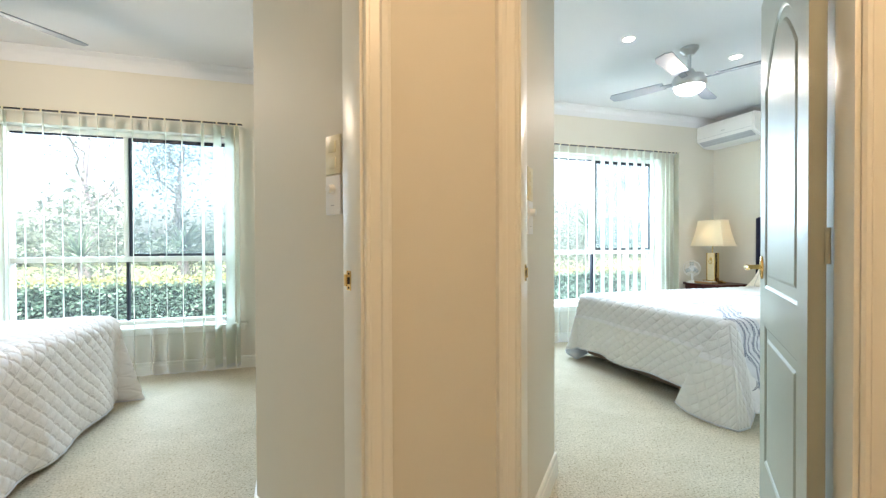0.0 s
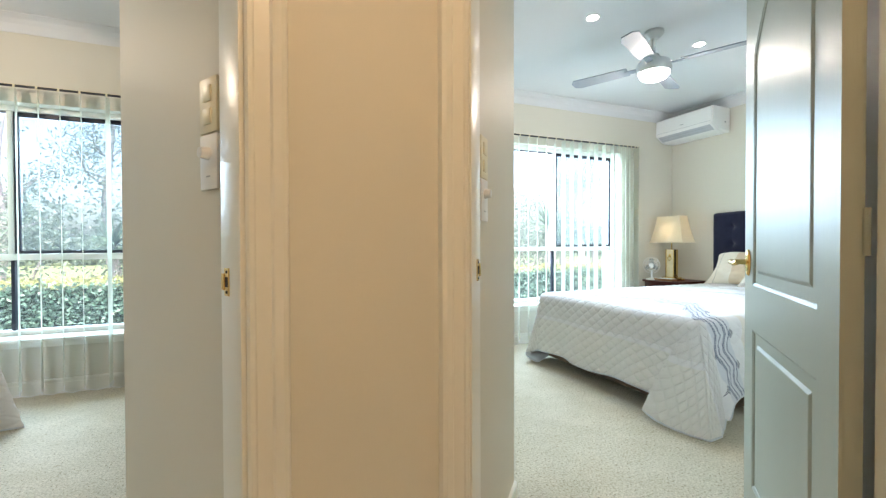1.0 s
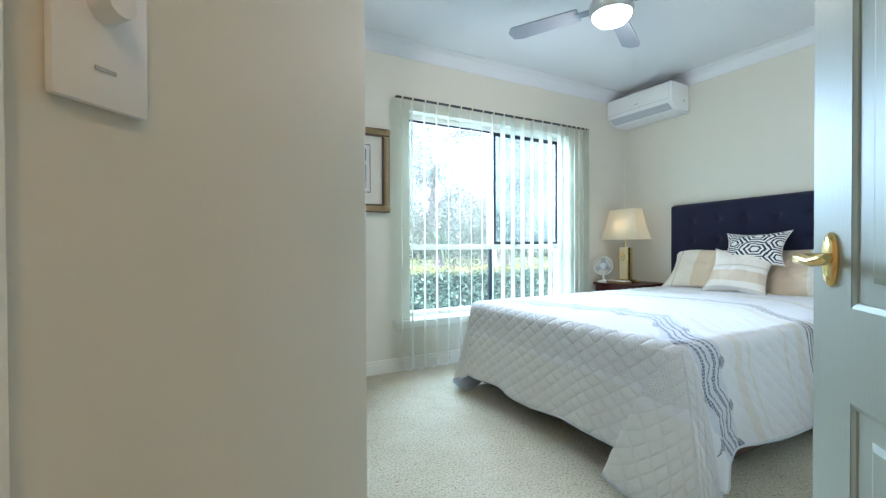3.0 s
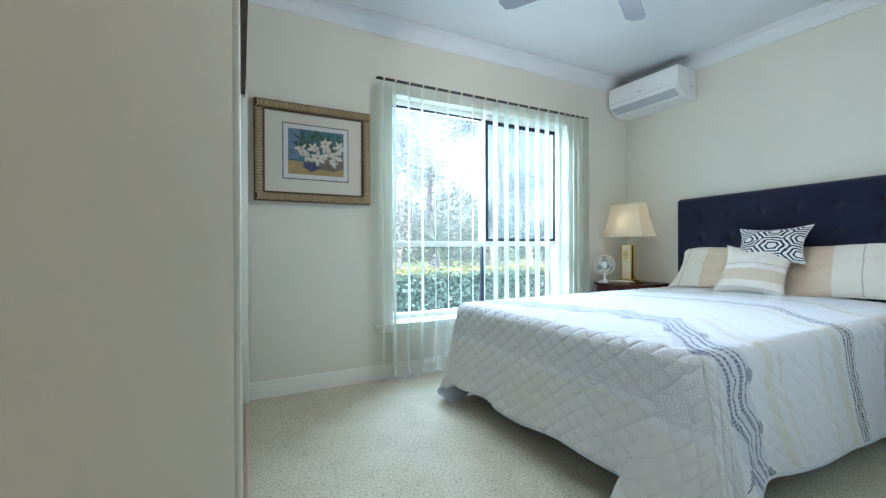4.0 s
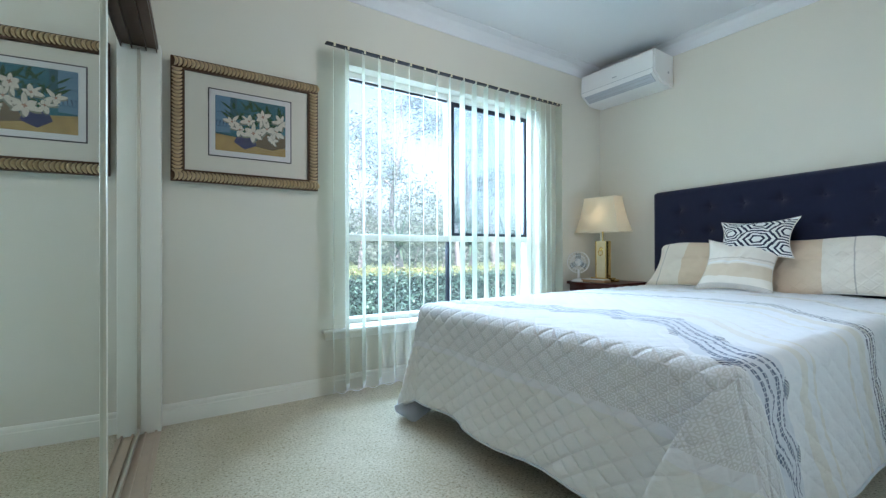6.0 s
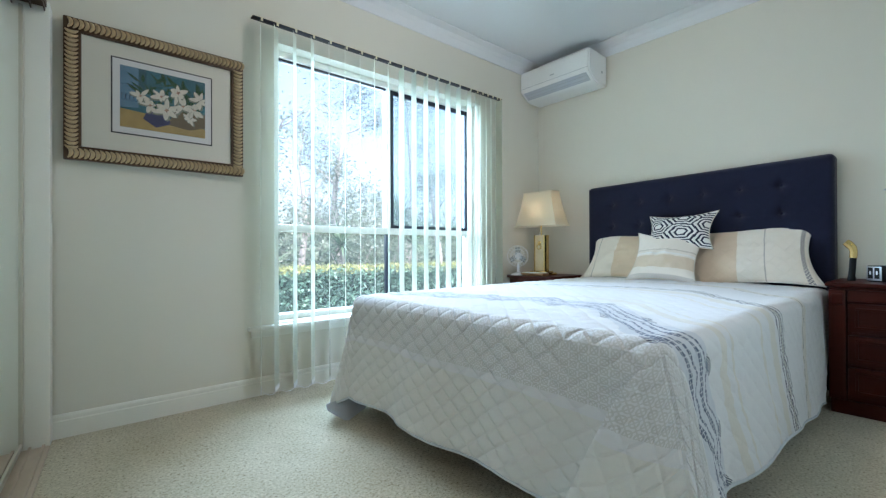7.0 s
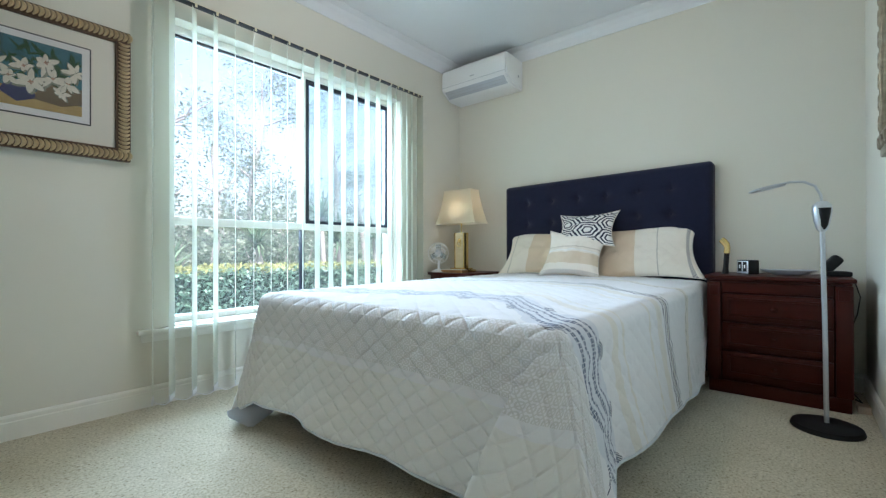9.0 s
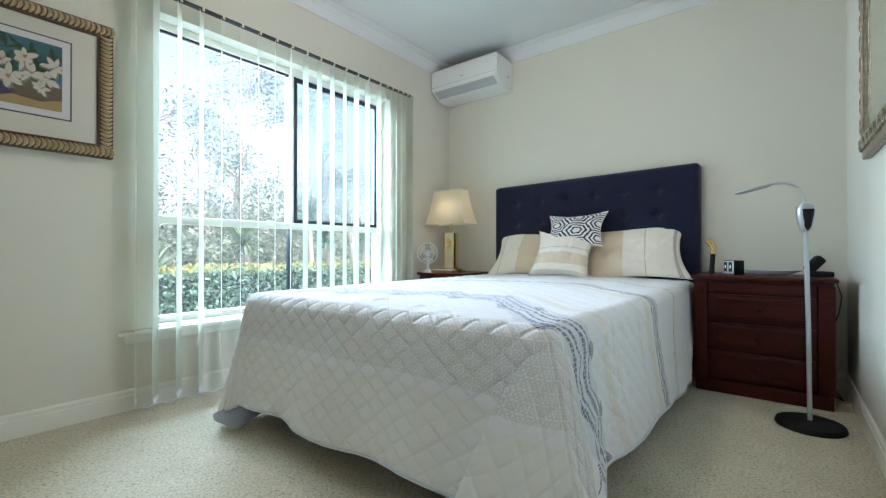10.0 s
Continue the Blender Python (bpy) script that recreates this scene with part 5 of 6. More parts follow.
def crescents(a, b, inward):
    """Overlapping crescent ribs along one frame side, from a to b."""
    bm = bmesh.new()
    a, b, inward = Vector(a), Vector(b), Vector(inward)
    d = (b - a).normalized()
    n = int((b - a).length / 0.0185)
    for i in range(n):
        c = a + (b - a) * ((i + 0.5) / n)
        pts, rad = [], []
        for k in range(9):
            t = k / 8
            w = t * 2 - 1
            pts.append(c + inward * (0.006 + t * (fw - 0.018)) + d * (0.012 * (1 - w * w)) + Vector((0, -0.028 - 0.009 * math.sqrt(max(0, 1 - w * w * 0.9)), 0)))
            rad.append(0.0030 + 0.0058 * (1 - w * w))
        add_tube(bm, pts, rad, 6)
    return part("ribbed_moulding", bm, GOLD, fr, "ribbed gold moulding", True)


crescents((0.006, 0, 0), (PW - 0.006, 0, 0), (0, 0, 1))
crescents((0.006, 0, PH), (PW - 0.006, 0, PH), (0, 0, -1))
crescents((0, 0, PH - 0.05), (0, 0, 0.05), (1, 0, 0))
crescents((PW, 0, PH - 0.05), (PW, 0, 0.05), (-1, 0, 0))
bm = bmesh.new()
g = fw - 0.010
for lo, hi in (((g, -0.034, g), (PW - g, -0.026, g + 0.007)), ((g, -0.034, PH - g - 0.007), (PW - g, -0.026, PH - g)), ((g, -0.034, g + 0.007), (g + 0.007, -0.026, PH - g - 0.007)), ((PW - g - 0.007, -0.034, g + 0.007), (PW - g, -0.026, PH - g - 0.007))):
    add_box(bm, lo, hi, 0.002)
part("inner_bead", bm, DARKGOLD, fr, "", True)
MATB = material("mount_board", (0.80, 0.78, 0.70), 0.9, vary=0.015, bump=0.03)
boxpart("mount", (fw, -0.016, fw), (PW - fw, -0.012, PH - fw), MATB, pf, label="off-white mount board")
ix0, ix1, iz0, iz1 = 0.200, 0.556, 0.180, 0.470
PAPER = material("print_paper", (0.80, 0.80, 0.80), 0.8, vary=0.01, bump=0.0)
boxpart("mount_line", (ix0 - 0.034, -0.0175, iz0 - 0.034), (ix1 + 0.034, -0.0162, iz1 + 0.034), material("bevel_line", (0.06, 0.06, 0.07), 0.8), pf)
boxpart("print_sheet", (ix0 - 0.028, -0.0190, iz0 - 0.028), (ix1 + 0.028, -0.0178, iz1 + 0.028), PAPER, pf)
pr = boxpart("print", (ix0, -0.0205, iz0), (ix1, -0.0192, iz1), material("print_blue", (0.055, 0.19, 0.24), 0.7, vary=0.7, scale=18, bump=0.0), pf, label="painting of white lilies on blue")
iw, ih = ix1 - ix0, iz1 - iz0


def patch(name, pts, colour, y, vary=0.3):
    bm = bmesh.new()
    f0 = [bm.verts.new((ix0 + u * iw, y, iz0 + v * ih)) for u, v in pts]
    f1 = [bm.verts.new((ix0 + u * iw, -0.0206, iz0 + v * ih)) for u, v in pts]
    bm.faces.new(f0)
    for i in range(len(pts)):
        bm.faces.new((f0[i], f0[(i + 1) % len(pts)], f1[(i + 1) % len(pts)], f1[i]))
    return part(name, bm, material(name + "_paint", colour, 0.7, vary=vary, scale=25, bump=0.0), pr)


patch("painted_table", [(0, 0), (1, 0), (1, 0.16), (0.6, 0.24), (0, 0.30)], (0.50, 0.36, 0.14), -0.0210)
patch("painted_shadow", [(0.25, 0.18), (0.40, 0.06), (0.58, 0.16), (0.52, 0.32), (0.3, 0.33)], (0.055, 0.065, 0.17), -0.0212)
patch("painted_basket", [(0.55, 0.14), (0.80, 0.10), (1.0, 0.18), (1.0, 0.42), (0.6, 0.40)], (0.20, 0.15, 0.09), -0.0212)
patch("painted_window", [(0.0, 0.32), (0.2, 0.34), (0.2, 1.0), (0, 1.0)], (0.16, 0.30, 0.44), -0.0210)
patch("painted_post", [(0.2, 0.6), (0.29, 0.6), (0.29, 1.0), (0.2, 1.0)], (0.05, 0.14, 0.18), -0.0212)
bm = bmesh.new()
for k in range(4):
    c = Vector((ix0 + (0.03 + 0.045 * k) * iw, -0.0213, iz0 + 0.52 * ih))
    add_tube(bm, [c + Vector((0.012 * math.cos(a) * a / 6, 0, 0.03 * math.sin(a) * a / 6)) for a in [j * 0.5 for j in range(14)]], 0.0011, 4)
add_tube(bm, [(ix0, -0.0213, iz0 + 0.70 * ih), (ix0 + 0.2 * iw, -0.0213, iz0 + 0.70 * ih)], 0.0012, 4)
part("painted_railing", bm, material("railing_paint", (0.03, 0.06, 0.12), 0.7), pr)
rnd = random.Random(8)
leafm, petal, hearts = bmesh.new(), bmesh.new(), bmesh.new()


def blade(bm, c, ang, ln, wd, y):
    d, s = Vector((math.cos(ang), 0, math.sin(ang))), Vector((-math.sin(ang), 0, math.cos(ang)))
    ps = [c, c + d * ln * 0.35 + s * wd, c + d * ln * 0.75 + s * wd * 0.7, c + d * ln, c + d * ln * 0.75 - s * wd * 0.7, c + d * ln * 0.35 - s * wd]
    q = []
    for p in ps:
        p = Vector((min(max(p.x, ix0 + 0.001), ix1 - 0.001), y, min(max(p.z, iz0 + 0.001), iz1 - 0.001)))
        q.append(bm.verts.new(p))
    bm.faces.new(q)


for k in range(60):
    blade(leafm, Vector((ix0 + rnd.uniform(0.2, 0.95) * iw, 0, iz0 + rnd.uniform(0.36, 0.8) * ih)), rnd.uniform(0.3, 2.9), rnd.uniform(0.03, 0.09), rnd.uniform(0.004, 0.009), -0.0216 - k * 1e-5)
part("painted_leaves", leafm, material("leaf_paint", (0.03, 0.10, 0.045), 0.7, vary=0.5, scale=40, bump=0), pr)
shade_petal = bmesh.new()
yy = -0.0222
for u, v, sz in ((0.22, 0.55, 0.8), (0.33, 0.42, 0.8), (0.46, 0.60, 0.9), (0.52, 0.38, 1.25), (0.66, 0.72, 1.15), (0.72, 0.50, 0.9), (0.86, 0.46, 1.1), (0.93, 0.66, 0.9), (0.80, 0.30, 0.7)):
    a0 = rnd.uniform(0, 1)
    here = Vector((ix0 + u * iw, 0, iz0 + v * ih))
    for k in range(6):
        ang, ln, wd = a0 + k * 1.05 + rnd.uniform(-0.35, 0.35), rnd.uniform(0.028, 0.066) * sz, rnd.uniform(0.007, 0.014) * sz
        blade(shade_petal, here + Vector((0.002, 0, -0.003)), ang + 0.12, ln * 1.04, wd * 1.1, yy)
        blade(petal, here, ang, ln, wd, yy - 0.00002)
        yy -= 0.00004
    for k in range(4):
        blade(hearts, here, a0 + k * 1.5, 0.009 * sz, 0.003 * sz, -0.0237 - k * 1e-5)
part("painted_shade", shade_petal, material("petal_shade_paint", (0.30, 0.32, 0.26), 0.7, vary=0.4, scale=60, bump=0), pr)
part("painted_lilies", petal, material("lily_paint", (0.76, 0.73, 0.64), 0.7, vary=0.25, scale=60, bump=0), pr)
part("painted_hearts", hearts, material("heart_paint", (0.50, 0.30, 0.22), 0.7, vary=0.5, scale=90, bump=0), pr)
gl = boxpart("glazing", (fw, -0.0250, fw), (PW - fw, -0.0240, PH - fw), CLEAR, pf)
gl.visible_shadow = False

# ---- carved frame on the south wall ----
om = thing("wall_mirror", "mirror in a carved silver-gilt baroque frame on the wall", "mirror", pose(4.42, YS + 0.002, 1.175, 0, 0, 180))
SILGILT = material("silver_gilt", (0.36, 0.30, 0.22), 0.4, metal=0.6, vary=0.5, scale=40, bump=0.4, fine=90)
OW, OH, ow = 0.78, 1.05, 0.07
bm = bmesh.new()
for lo, hi in (((0, -0.026, 0), (OW, 0, ow)), ((0, -0.026, OH - ow), (OW, 0, OH)), ((0, -0.026, ow), (ow, 0, OH - ow)), ((OW - ow, -0.026, ow), (OW, 0, OH - ow))):
    add_box(bm, lo, hi, 0.008)
of = part("frame", bm, SILGILT, om, "", True)
rnd = random.Random(3)


def carving(a, b, inward):
    bm = bmesh.new()
    a, b, inward = Vector(a), Vector(b), Vector(inward)
    d = (b - a).normalized()
    n = int((b - a).length / 0.042)
    for i in range(n):
        c = a + (b - a) * ((i + 0.5) / n) + Vector((0, -0.028, 0))
        sgn = 1 if i % 2 else -1
        pts = []
        for k in range(12):
            t = k / 11
            r = 0.022 * (1 - 0.75 * t)
            th = sgn * t * 5.2
            pts.append(c + inward * (0.030 + r * math.cos(th) * 1.1) + d * (r * math.sin(th)))
        add_tube(bm, pts, [0.0095 - 0.004 * k / 11 for k in range(12)], 6)
    add_tube(bm, [a + inward * 0.062 + Vector((0, -0.029, 0)), b + inward * 0.062 + Vector((0, -0.029, 0))], 0.006, 8)
    return part("carving", bm, SILGILT, of, "carved scroll work", True)


carving((0, 0, 0.02), (OW, 0, 0.02), (0, 0, 1))
carving((0, 0, OH - 0.02), (OW, 0, OH - 0.02), (0, 0, -1))
carving((0, 0, 0.05), (0, 0, OH - 0.05), (1, 0, 0))
carving((OW, 0, 0.05), (OW, 0, OH - 0.05), (-1, 0, 0))
boxpart("mirror_glass", (ow, -0.020, ow), (OW - ow, -0.015, OH - ow), MIRROR, om, label="silvered mirror glass")

# ---- floor lamp ----
fl = thing("floor_lamp", "silver reading floor lamp on a round black base", "floor lamp", pose(4.455, 1.835, 0))
bm = bmesh.new()
add_lathe(bm, [(0.125, 0.0), (0.128, 0.006), (0.122, 0.022), (0.10, 0.027), (0.02, 0.031), (0.001, 0.031)], None, 40)
part("base", bm, DARKP, fl, "round black base", True)
bm = bmesh.new()
add_tube(bm, [(0, 0, 0.03), (0, 0.004, 0.45), (0, 0.012, 0.905)], 0.0095, 14)
part("pole", bm, SILVER, fl, "", True)
bm = bmesh.new()
add_lathe(bm, [(0.006, 0.0), (0.020, 0.012), (0.030, 0.045), (0.036, 0.085), (0.033, 0.105), (0.018, 0.118), (0.001, 0.119)], pose(0, 0.012, 0.872) @ Matrix.Diagonal((0.8, 1, 1.18, 1)), 28)
body = part("control_head", bm, SILVER, fl, "", True)
bm = bmesh.new()
add_lathe(bm, [(0.004, 0.0), (0.014, 0.012), (0.024, 0.05), (0.026, 0.066), (0.001, 0.068)], pose(-0.013, 0.006, 0.886) @ Matrix.Diagonal((0.8, 0.95, 1.45, 1)), 24)
part("control_panel", bm, DARKP, body, "black control panel", True)
bm = bmesh.new()
add_tube(bm, [(0, 0.012, 0.995), (0, 0.016, 1.04), (-0.005, 0.035, 1.082), (-0.012, 0.075, 1.105), (-0.02, 0.12, 1.107), (-0.025, 0.155, 1.100)], 0.0055, 10)
part("gooseneck", bm, STEEL, fl, "", True)
bm = bmesh.new()
add_lathe(bm, [(0.001, 0.009), (0.02, 0.008), (0.034, 0.003), (0.036, -0.002), (0.03, -0.008), (0.001, -0.009)][::-1], pose(-0.033, 0.205, 1.086, -13, 0, 8) @ Matrix.Diagonal((0.9, 2.1, 1, 1)), 28)
part("lamp_head", bm, SILVER, fl, "flat silver lamp head", True)

# ---- things on the chest ----
TZ = 0.6555
tc = thing("torch", "black torch with a gold elbow head standing upright", "torch", pose(4.95, 2.265, TZ, 4, -4, 0))
bm = bmesh.new()
add_lathe(bm, [(0.017, 0.0), (0.017, 0.012), (0.014, 0.03), (0.014, 0.115), (0.015, 0.125), (0.001, 0.126)], None, 18)
part("handle", bm, DARKP, tc, "", True)
bm = bmesh.new()
add_tube(bm, [(0, 0, 0.122), (0, 0, 0.155), (0, 0.006, 0.175), (0, 0.022, 0.193), (0, 0.034, 0.203)], [0.016, 0.016, 0.018, 0.019, 0.017], 14)
part("elbow", bm, BRASS, tc, "gold elbow", True)
ck = thing("alarm_clock", "small black alarm clock with a silver front", "clock", pose(4.94, 2.165, TZ, 0, 0, -38))
boxpart("case", (-0.02, -0.04, 0), (0.052, 0.04, 0.082), DARKP, ck, 0.006)
face = boxpart("face", (-0.0235, -0.036, 0.005), (-0.0195, 0.036, 0.077), SILVER, ck, 0.003, label="silver face")
for y in (-0.016, 0.016):
    boxpart("dial", (-0.0245, y - 0.012, 0.016), (-0.0236, y + 0.012, 0.072), DARKP, face)
    boxpart("dial_bar", (-0.0252, y - 0.004, 0.036), (-0.0246, y + 0.004, 0.054), WHITE, face)
dish = thing("dish", "shallow silver dish with a scalloped rim", "dish", pose(4.95, 1.975, TZ))
bm = bmesh.new()
rings = []
for r, z in ((0.001, 0.004), (0.05, 0.004), (0.085, 0.014), (0.118, 0.030), (0.122, 0.031), (0.116, 0.026), (0.082, 0.008), (0.05, 0.0), (0.001, 0.0)):
    rings.append([bm.verts.new((r * (1 + (0.05 * math.cos(8 * a) if r > 0.1 else 0)) * 0.75 * math.cos(a), r * (1 + (0.05 * math.cos(8 * a) if r > 0.1 else 0)) * math.sin(a), z)) for a in [2 * math.pi * k / 48 for k in range(48)]])
for a, b in zip(rings, rings[1:]):
    for i in range(48):
        bm.faces.new((a[i], a[(i + 1) % 48], b[(i + 1) % 48], b[i]))
part("bowl", bm, material("pewter", (0.62, 0.65, 0.67), 0.35, metal=0.0, bump=0.0), dish, "", True)
ph = thing("telephone", "black cordless telephone in its cradle with a hanging cable", "telephone", pose(4.96, 1.775, TZ, 0, 0, 20))
bm = bmesh.new()
add_box(bm, (-0.045, -0.05, 0), (0.05, 0.05, 0.028), 0.010)
part("cradle", bm, DARKP, ph, "", True)
bm = bmesh.new()
add_box(bm, (-0.024, -0.052, -0.026), (0.024, 0.048, 0.026), 0.020, pose(0.0, 0.022, 0.064, -48, 0, 0), 3)
part("handset", bm, DARKP, ph, "", True)
bm = bmesh.new()
add_tube(bm, [(0.045, -0.03, 0.01), (0.05, -0.075, 0.004), (0.055, -0.10, -0.03), (0.06, -0.125, -0.11), (0.065, -0.115, -0.2), (0.07, -0.085, -0.30), (0.07, -0.08, -0.45), (0.05, -0.09, -0.62), (0.0, -0.10, -0.648)], 0.003, 6)
part("cable", bm, DARKP, ph)
pa = thing("power_adaptor", "pale plug adaptor lying on the carpet by the wall", "adaptor", pose(4.83, 1.69, 0))
boxpart("case", (-0.03, -0.03, 0.0), (0.04, 0.02, 0.035), PALEWOOD, pa, 0.004)
bm = bmesh.new()
add_tube(bm, [(0.04, 0, 0.012), (0.09, 0.005, 0.006), (0.14, -0.01, 0.01), (0.2, 0.01, 0.006)], 0.004, 6)
part("cable", bm, DARKP, pa)
bk = thing("box", "flat wooden box with papers under the lamp", "box", pose(4.79, 4.20, 0.607, 0, 0, 4))
boxpart("lid", (-0.045, -0.11, 0.0), (0.045, 0.11, 0.022), material("amber_wood", (0.36, 0.20, 0.09), 0.35, vary=0.3, scale=12), bk, 0.003)
boxpart("paper", (-0.04, -0.10, 0.0225), (0.04, 0.10, 0.027), PAPER, bk)

# ---- bed of the other bedroom ----
ob2 = thing("bed", "bed of the other bedroom under a plain white quilt", "bed", pose(0, 0, 0, 0, 0, 180))
boxpart("bed_base", (0.80, -3.86, 0.045), (2.95, -2.45, 0.30), BASEF, ob2, 0.02, label="brown cloth bed base")
boxpart("mattress", (0.78, -3.87, 0.302), (2.95, -2.44, 0.575), bpy.data.materials["mattress_ticking"], ob2, 0.05)
coverlet(ob2, 0.585, 0.72, -3.91, -2.38, 2.9, 0.66, 0.075, ((0.15, 0.006), (0.15, 0.008)), (0.03, 0.10, 0.12), coverlet_material(False), 0.9)
for x in (0.95, 2.8):
    for y in (-3.7, -2.6):
        bm = bmesh.new()
        add_cyl(bm, 0.025, 0.03, 0.046, pose(x, y, 0.023), 16)
        part("castor", bm, DARKP, ob2)


# ---- the garden ----
GROUND = material("lawn", (0.10, 0.13, 0.045), 0.95, vary=0.5, scale=1.5, bump=0.3, fine=60)
bm = bmesh.new()
add_prism(bm, [(-220, 4.72), (220, 4.72), (220, 400), (-220, 400)], -0.30, -0.25)
structure("ground", bm, GROUND, "dry lawn outside the windows", "lawn")


def leaf_mesh(name, centres, size, mat, rng, parent=None, label="", up=0.3, long=1.6):
    """Many small folded leaves as one mesh."""
    n = len(centres)
    d = rng.normal(size=(n, 3))
    d[:, 2] = d[:, 2] * 0.6 - up
    d /= np.linalg.norm(d, axis=1)[:, None]
    s = np.cross(d, rng.normal(size=(n, 3)))
    s /= np.linalg.norm(s, axis=1)[:, None]
    L_ = size * rng.uniform(0.6, 1.3, (n, 1)) * long
    W_ = size * rng.uniform(0.35, 0.6, (n, 1))
    v = np.stack([centres, centres + d * L_ * 0.5 + s * W_, centres + d * L_, centres + d * L_ * 0.5 - s * W_], 1).reshape(-1, 3)
    f = np.arange(4 * n).reshape(n, 4)
    me = bpy.data.meshes.new(name)
    me.from_pydata(v.tolist(), [], f.tolist())
    me.materials.append(mat)
    ob = new(name, me)
    if parent is not None:
        ob.parent = parent
    return tagged(ob, label)


def leaf_material(name, colour, vary):
    m = bpy.data.materials.new(name)
    m.use_nodes = True
    n, l = m.node_tree.nodes, m.node_tree.links
    b = n["Principled BSDF"]
    g = n.new("ShaderNodeNewGeometry")
    r = n.new("ShaderNodeValToRGB")
    r.color_ramp.elements[0].color = (*[c * (1 - vary) for c in colour], 1)
    r.color_ramp.elements[1].color = (*[min(1, c * (1 + vary * 1.4)) for c in colour], 1)
    l.new(g.outputs["Random Per Island"], r.inputs[0])
    l.new(r.outputs[0], b.inputs["Base Color"])
    b.inputs["Roughness"].default_value = 0.45
    t = n.new("ShaderNodeBsdfTranslucent")
    l.new(r.outputs[0], t.inputs[0])
    mx = n.new("ShaderNodeMixShader")
    mx.inputs[0].default_value = 0.5
    l.new(b.outputs[0], mx.inputs[1])
    l.new(t.outputs[0], mx.inputs[2])
    l.new(mx.outputs[0], n["Material Output"].inputs[0])
    return m


HEDGE = leaf_material("hedge_leaf", (0.14, 0.22, 0.165), 0.65)
HEDGETOP = leaf_material("hedge_top_sunlit", (0.28, 0.29, 0.12), 0.5)
GUM = leaf_material("gum_leaf", (0.15, 0.185, 0.145), 0.45)
SPIKE = leaf_material("spike_leaf", (0.12, 0.175, 0.12), 0.6)
BARK = material("gum_bark", (0.36, 0.32, 0.31), 0.9, vary=0.4, scale=8, bump=0.6, fine=30, stretch=(1, 1, 0.2))
rng = np.random.default_rng(5)
hedge = thing("hedge", "clipped green hedge outside the windows, its top coloured as sunlit", "hedge")
# near-black filler box; gaps between the leaves get their shade from its colour
boxpart("shade_core", (-9, 6.86, -0.25), (13, 7.45, 0.52), material("hedge_shade", (0.03, 0.05, 0.03), 0.95, vary=0.4), hedge)
n = 52000
c = np.stack([rng.uniform(-9, 13, n), 6.80 + np.abs(rng.normal(0, 0.035, n)) + 0.03 * np.sin(np.arange(n)), rng.uniform(-0.25, 0.60, n)], 1)
tagged(leaf_mesh("foliage", c, 0.036, HEDGE, rng, hedge, "dark green leaves"), kind="stuff")
# top layer of paler leaves: sunlight on the hedge put into the colour
n = 14000
c = np.stack([rng.uniform(-9, 13, n), rng.uniform(6.78, 7.5, n), 0.575 + rng.normal(0, 0.022, n)], 1)
tagged(leaf_mesh("sunlit_top", c, 0.032, HEDGETOP, rng, hedge, "yellow-green top leaves with sunlight put into their colour", -0.5), kind="stuff")


def tree(x, y, h, seed, spread, leaves):
    r = random.Random(seed)
    g = np.random.default_rng(seed)
    t = thing("tree", "slender gum tree with thin bare limbs and loose foliage", "tree", pose(x, y, -0.25), "garden trees")
    bm = bmesh.new()
    pts = [Vector((0, 0, 0))]
    for k in range(8):
        pts.append(pts[-1] + Vector((r.uniform(-0.14, 0.14), r.uniform(-0.1, 0.1), h / 8)))
    rad = [0.16 * h / 7 * (1 - 0.11 * k) for k in range(9)]
    add_tube(bm, pts, rad, 10)
    part("trunk", bm, BARK, t, "", True)
    tips = []
    for k in range(11):
        i = r.randint(2, 8)
        a = r.uniform(0, 6.28)
        d = Vector((math.cos(a), math.sin(a), r.uniform(0.3, 1.1))).normalized()
        ln = spread * r.uniform(0.5, 1.0)
        lp = [pts[i]]
        for j in range(6):
            lp.append(lp[-1] + d * ln / 6 + Vector((r.uniform(-0.09, 0.09), r.uniform(-0.09, 0.09), r.uniform(-0.05, 0.09))))
        b = bmesh.new()
        add_tube(b, lp, [rad[i] * 0.5 * (1 - 0.14 * j) for j in range(7)], 6)
        part("limb", b, BARK, t, "", True)
        tips += lp[2:]
    n = int(leaves * 2.4)
    idx = g.integers(0, len(tips), n)
    base = np.array([tuple(p) for p in tips])[idx]
    cc = base + g.normal(0, 0.24, (n, 3)) * np.array([1, 1, 0.8])
    leaf_mesh("crown", cc, 0.042, GUM, g, t, "loose grey-green leaves", 0.5, 2.2)
    return t


for i, (x, y, h, s, lv) in enumerate(((3.0, 11.5, 6.0, 1.7, 300), (4.7, 11.0, 5.2, 1.6, 550), (7.6, 13.5, 6.0, 1.9, 2600), (10.8, 14.5, 6.5, 2.2, 3000), (14.5, 17.0, 7.0, 2.6, 1800), (0.5, 15.0, 5.5, 1.8, 700), (-2.4, 12.0, 5.0, 1.7, 1100), (-5.2, 14.0, 6.0, 2.0, 900), (-0.8, 17.5, 6.5, 2.0, 700), (8.8, 19.0, 6.5, 2.4, 1200), (4.0, 20.0, 6.5, 2.0, 500))):
    tree(x, y, h, 20 + i, s, lv)


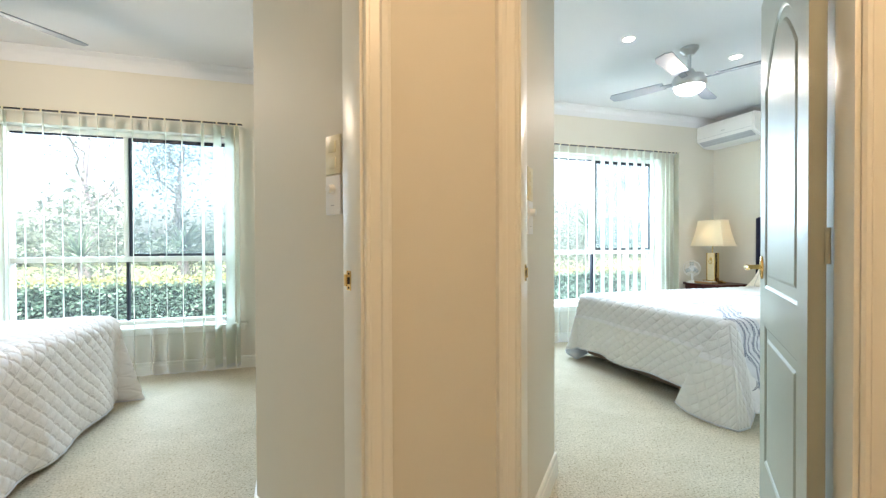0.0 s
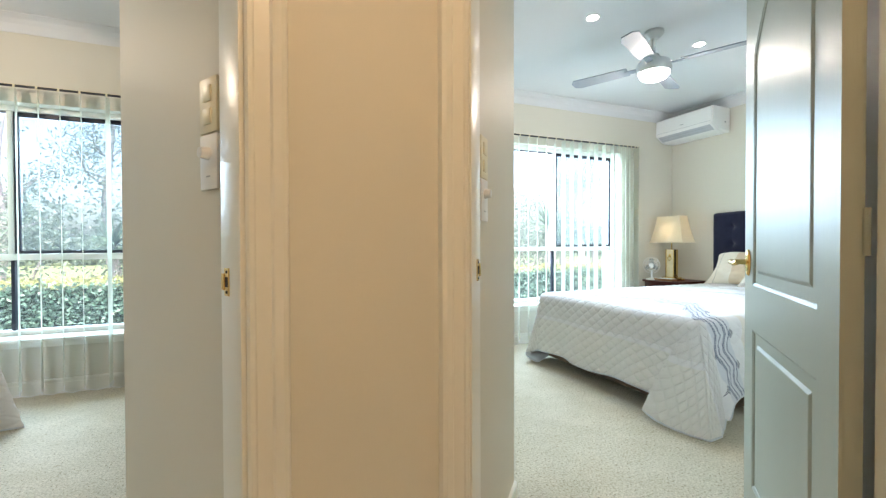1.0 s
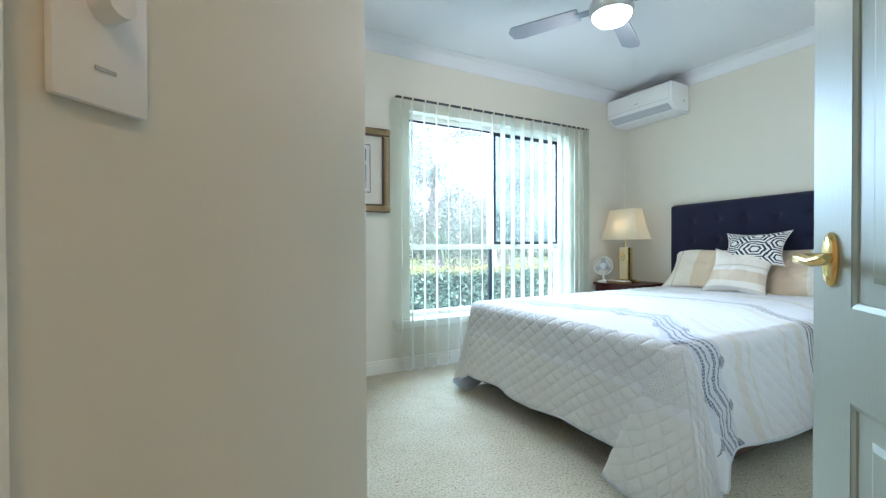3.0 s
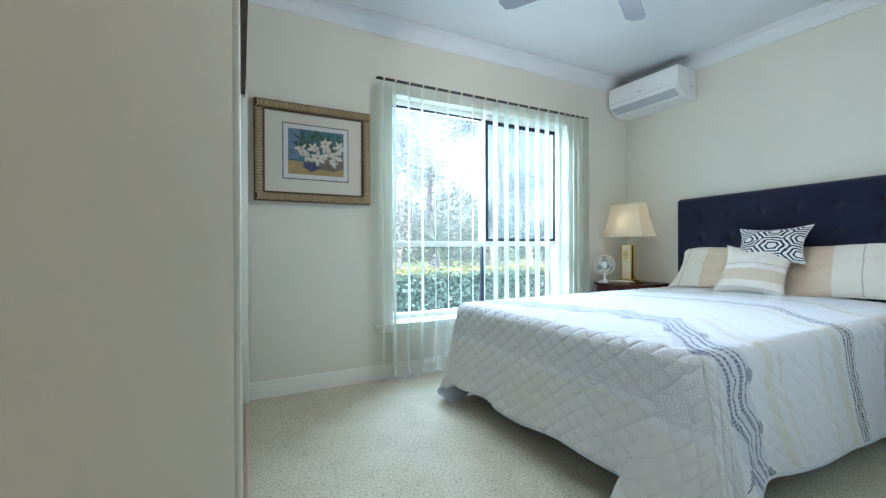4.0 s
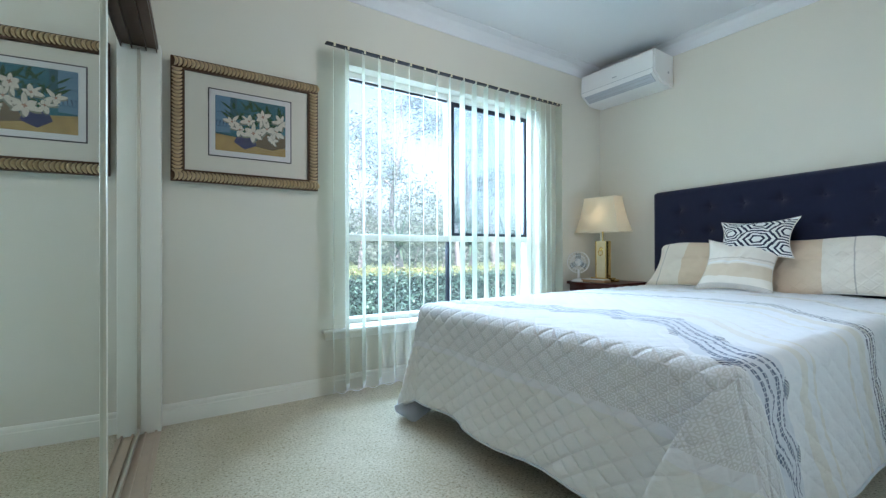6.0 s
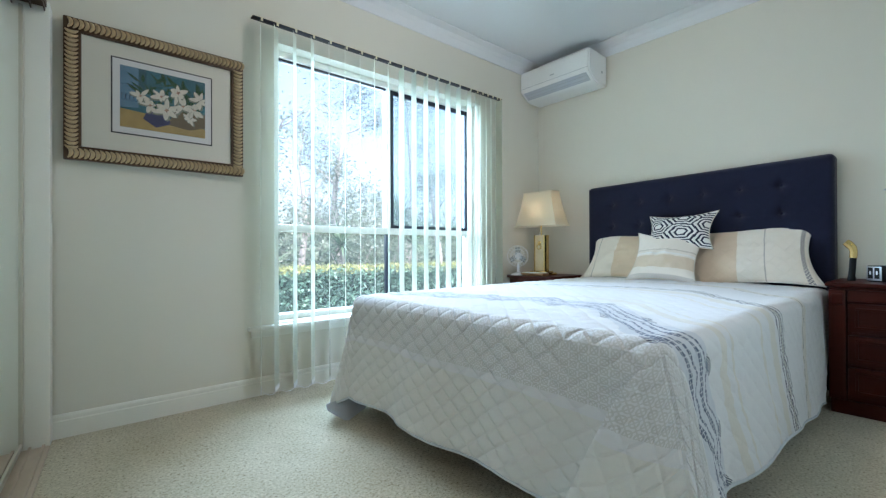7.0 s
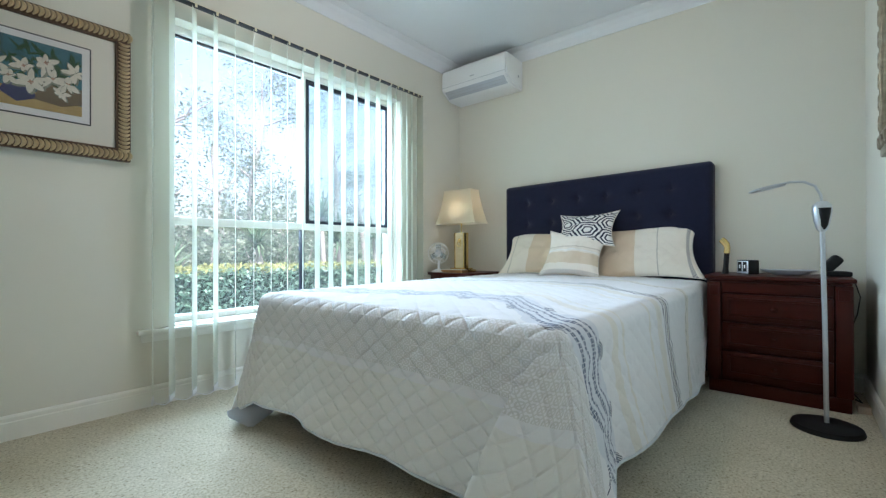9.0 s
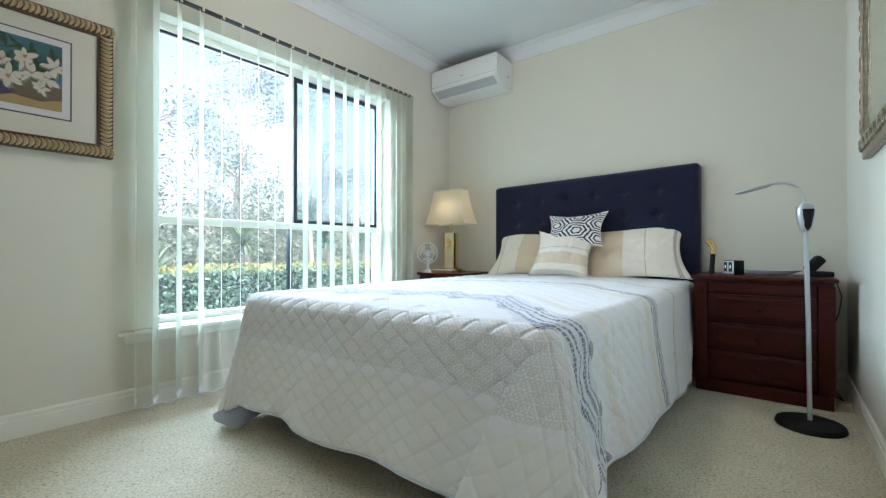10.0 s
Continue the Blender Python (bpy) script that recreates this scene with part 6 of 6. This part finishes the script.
def spiky(x, y, h, seed, n=70):
    g = random.Random(seed)
    t = thing("dracaena", "spiky green dracaena with long arching leaves", "plant", pose(x, y, -0.25), "spiky garden plants")
    bm = bmesh.new()
    add_tube(bm, [(0, 0, 0), (0.03, 0.02, h * 0.5), (0.0, 0.05, h)], [0.06, 0.05, 0.045], 8)
    part("stem", bm, BARK, t, "", True)
    bm = bmesh.new()
    for k in range(n):
        a, e = g.uniform(0, 6.28), g.uniform(-0.3, 1.3)
        ln = g.uniform(0.5, 0.85)
        d = Vector((math.cos(a) * math.cos(e), math.sin(a) * math.cos(e), math.sin(e)))
        s = d.cross(Vector((0, 0, 1))).normalized() * 0.022
        rows = []
        p = Vector((0, 0.05, h + g.uniform(-0.15, 0.05)))
        for j in range(5):
            w = (1.0, 1.1, 0.9, 0.55, 0.05)[j]
            rows.append((bm.verts.new(p - s * w), bm.verts.new(p + s * w)))
            p = p + d * ln / 4
            d = (d + Vector((0, 0, -0.16))).normalized()
        for (a0, b0), (a1, b1) in zip(rows, rows[1:]):
            bm.faces.new((a0, b0, b1, a1))
    part("leaf_rosette", bm, SPIKE, t)
    return t


for i, (x, y, h) in enumerate(((2.6, 9.6, 1.1), (3.4, 10.2, 0.9), (4.3, 9.5, 0.75), (5.9, 9.8, 1.25), (6.9, 9.2, 1.7), (7.8, 9.9, 1.3), (9.3, 10.4, 1.5), (10.6, 10.8, 1.2), (1.4, 10.2, 1.0), (-0.6, 9.8, 0.9), (-2.0, 10.4, 1.3), (-3.6, 10.0, 1.1), (-5.2, 10.6, 1.4))):
    spiky(x, y, h, 60 + i)
for i in range(16):
    g = np.random.default_rng(90 + i)
    x, y = -8 + i * 1.45, 10.6 + (i * 7 % 5) * 0.5
    sh = thing("shrub", "loose pale green shrub behind the hedge", "shrub", pose(x, y, -0.25), "garden shrubs")
    bm = bmesh.new()
    for k in range(6):
        a = k * 1.05 + i
        add_tube(bm, [(0, 0, 0), (0.25 * math.cos(a), 0.25 * math.sin(a), 0.6), (0.5 * math.cos(a), 0.45 * math.sin(a), 1.2)], [0.025, 0.018, 0.006], 5)
    part("stems", bm, BARK, sh, "", True)
    cc = g.normal(0, 1, (2300, 3)) * np.array([0.5, 0.45, 0.55]) + np.array([0, 0, 1.15 + 0.35 * (i * 5 % 4) / 3])
    leaf_mesh("foliage", cc[cc[:, 2] > 0.05], 0.045, GUM, g, sh, "pale leaves", 0.1, 1.8)
bm = bmesh.new()
g = np.random.default_rng(7)
wood = thing("far_trees", "pale hazy line of distant trees", "trees", pose(0, 0, 0), kind="stuff")
for k in range(3):
    n = 9000
    xx = g.uniform(-60, 70, n)
    top = 2.6 + 1.4 * np.sin(xx * 0.31 + k) + 1.3 * np.sin(xx * 0.83 + 2 * k)
    cc = np.stack([xx, 34 + 5 * k + g.normal(0, 1.0, n), g.uniform(0, 1, n) ** 1.3 * np.maximum(top, 1.5)], 1)
    leaf_mesh("foliage_band", cc, 0.42, GUM, g, wood, "hazy foliage", 0.2, 1.5)
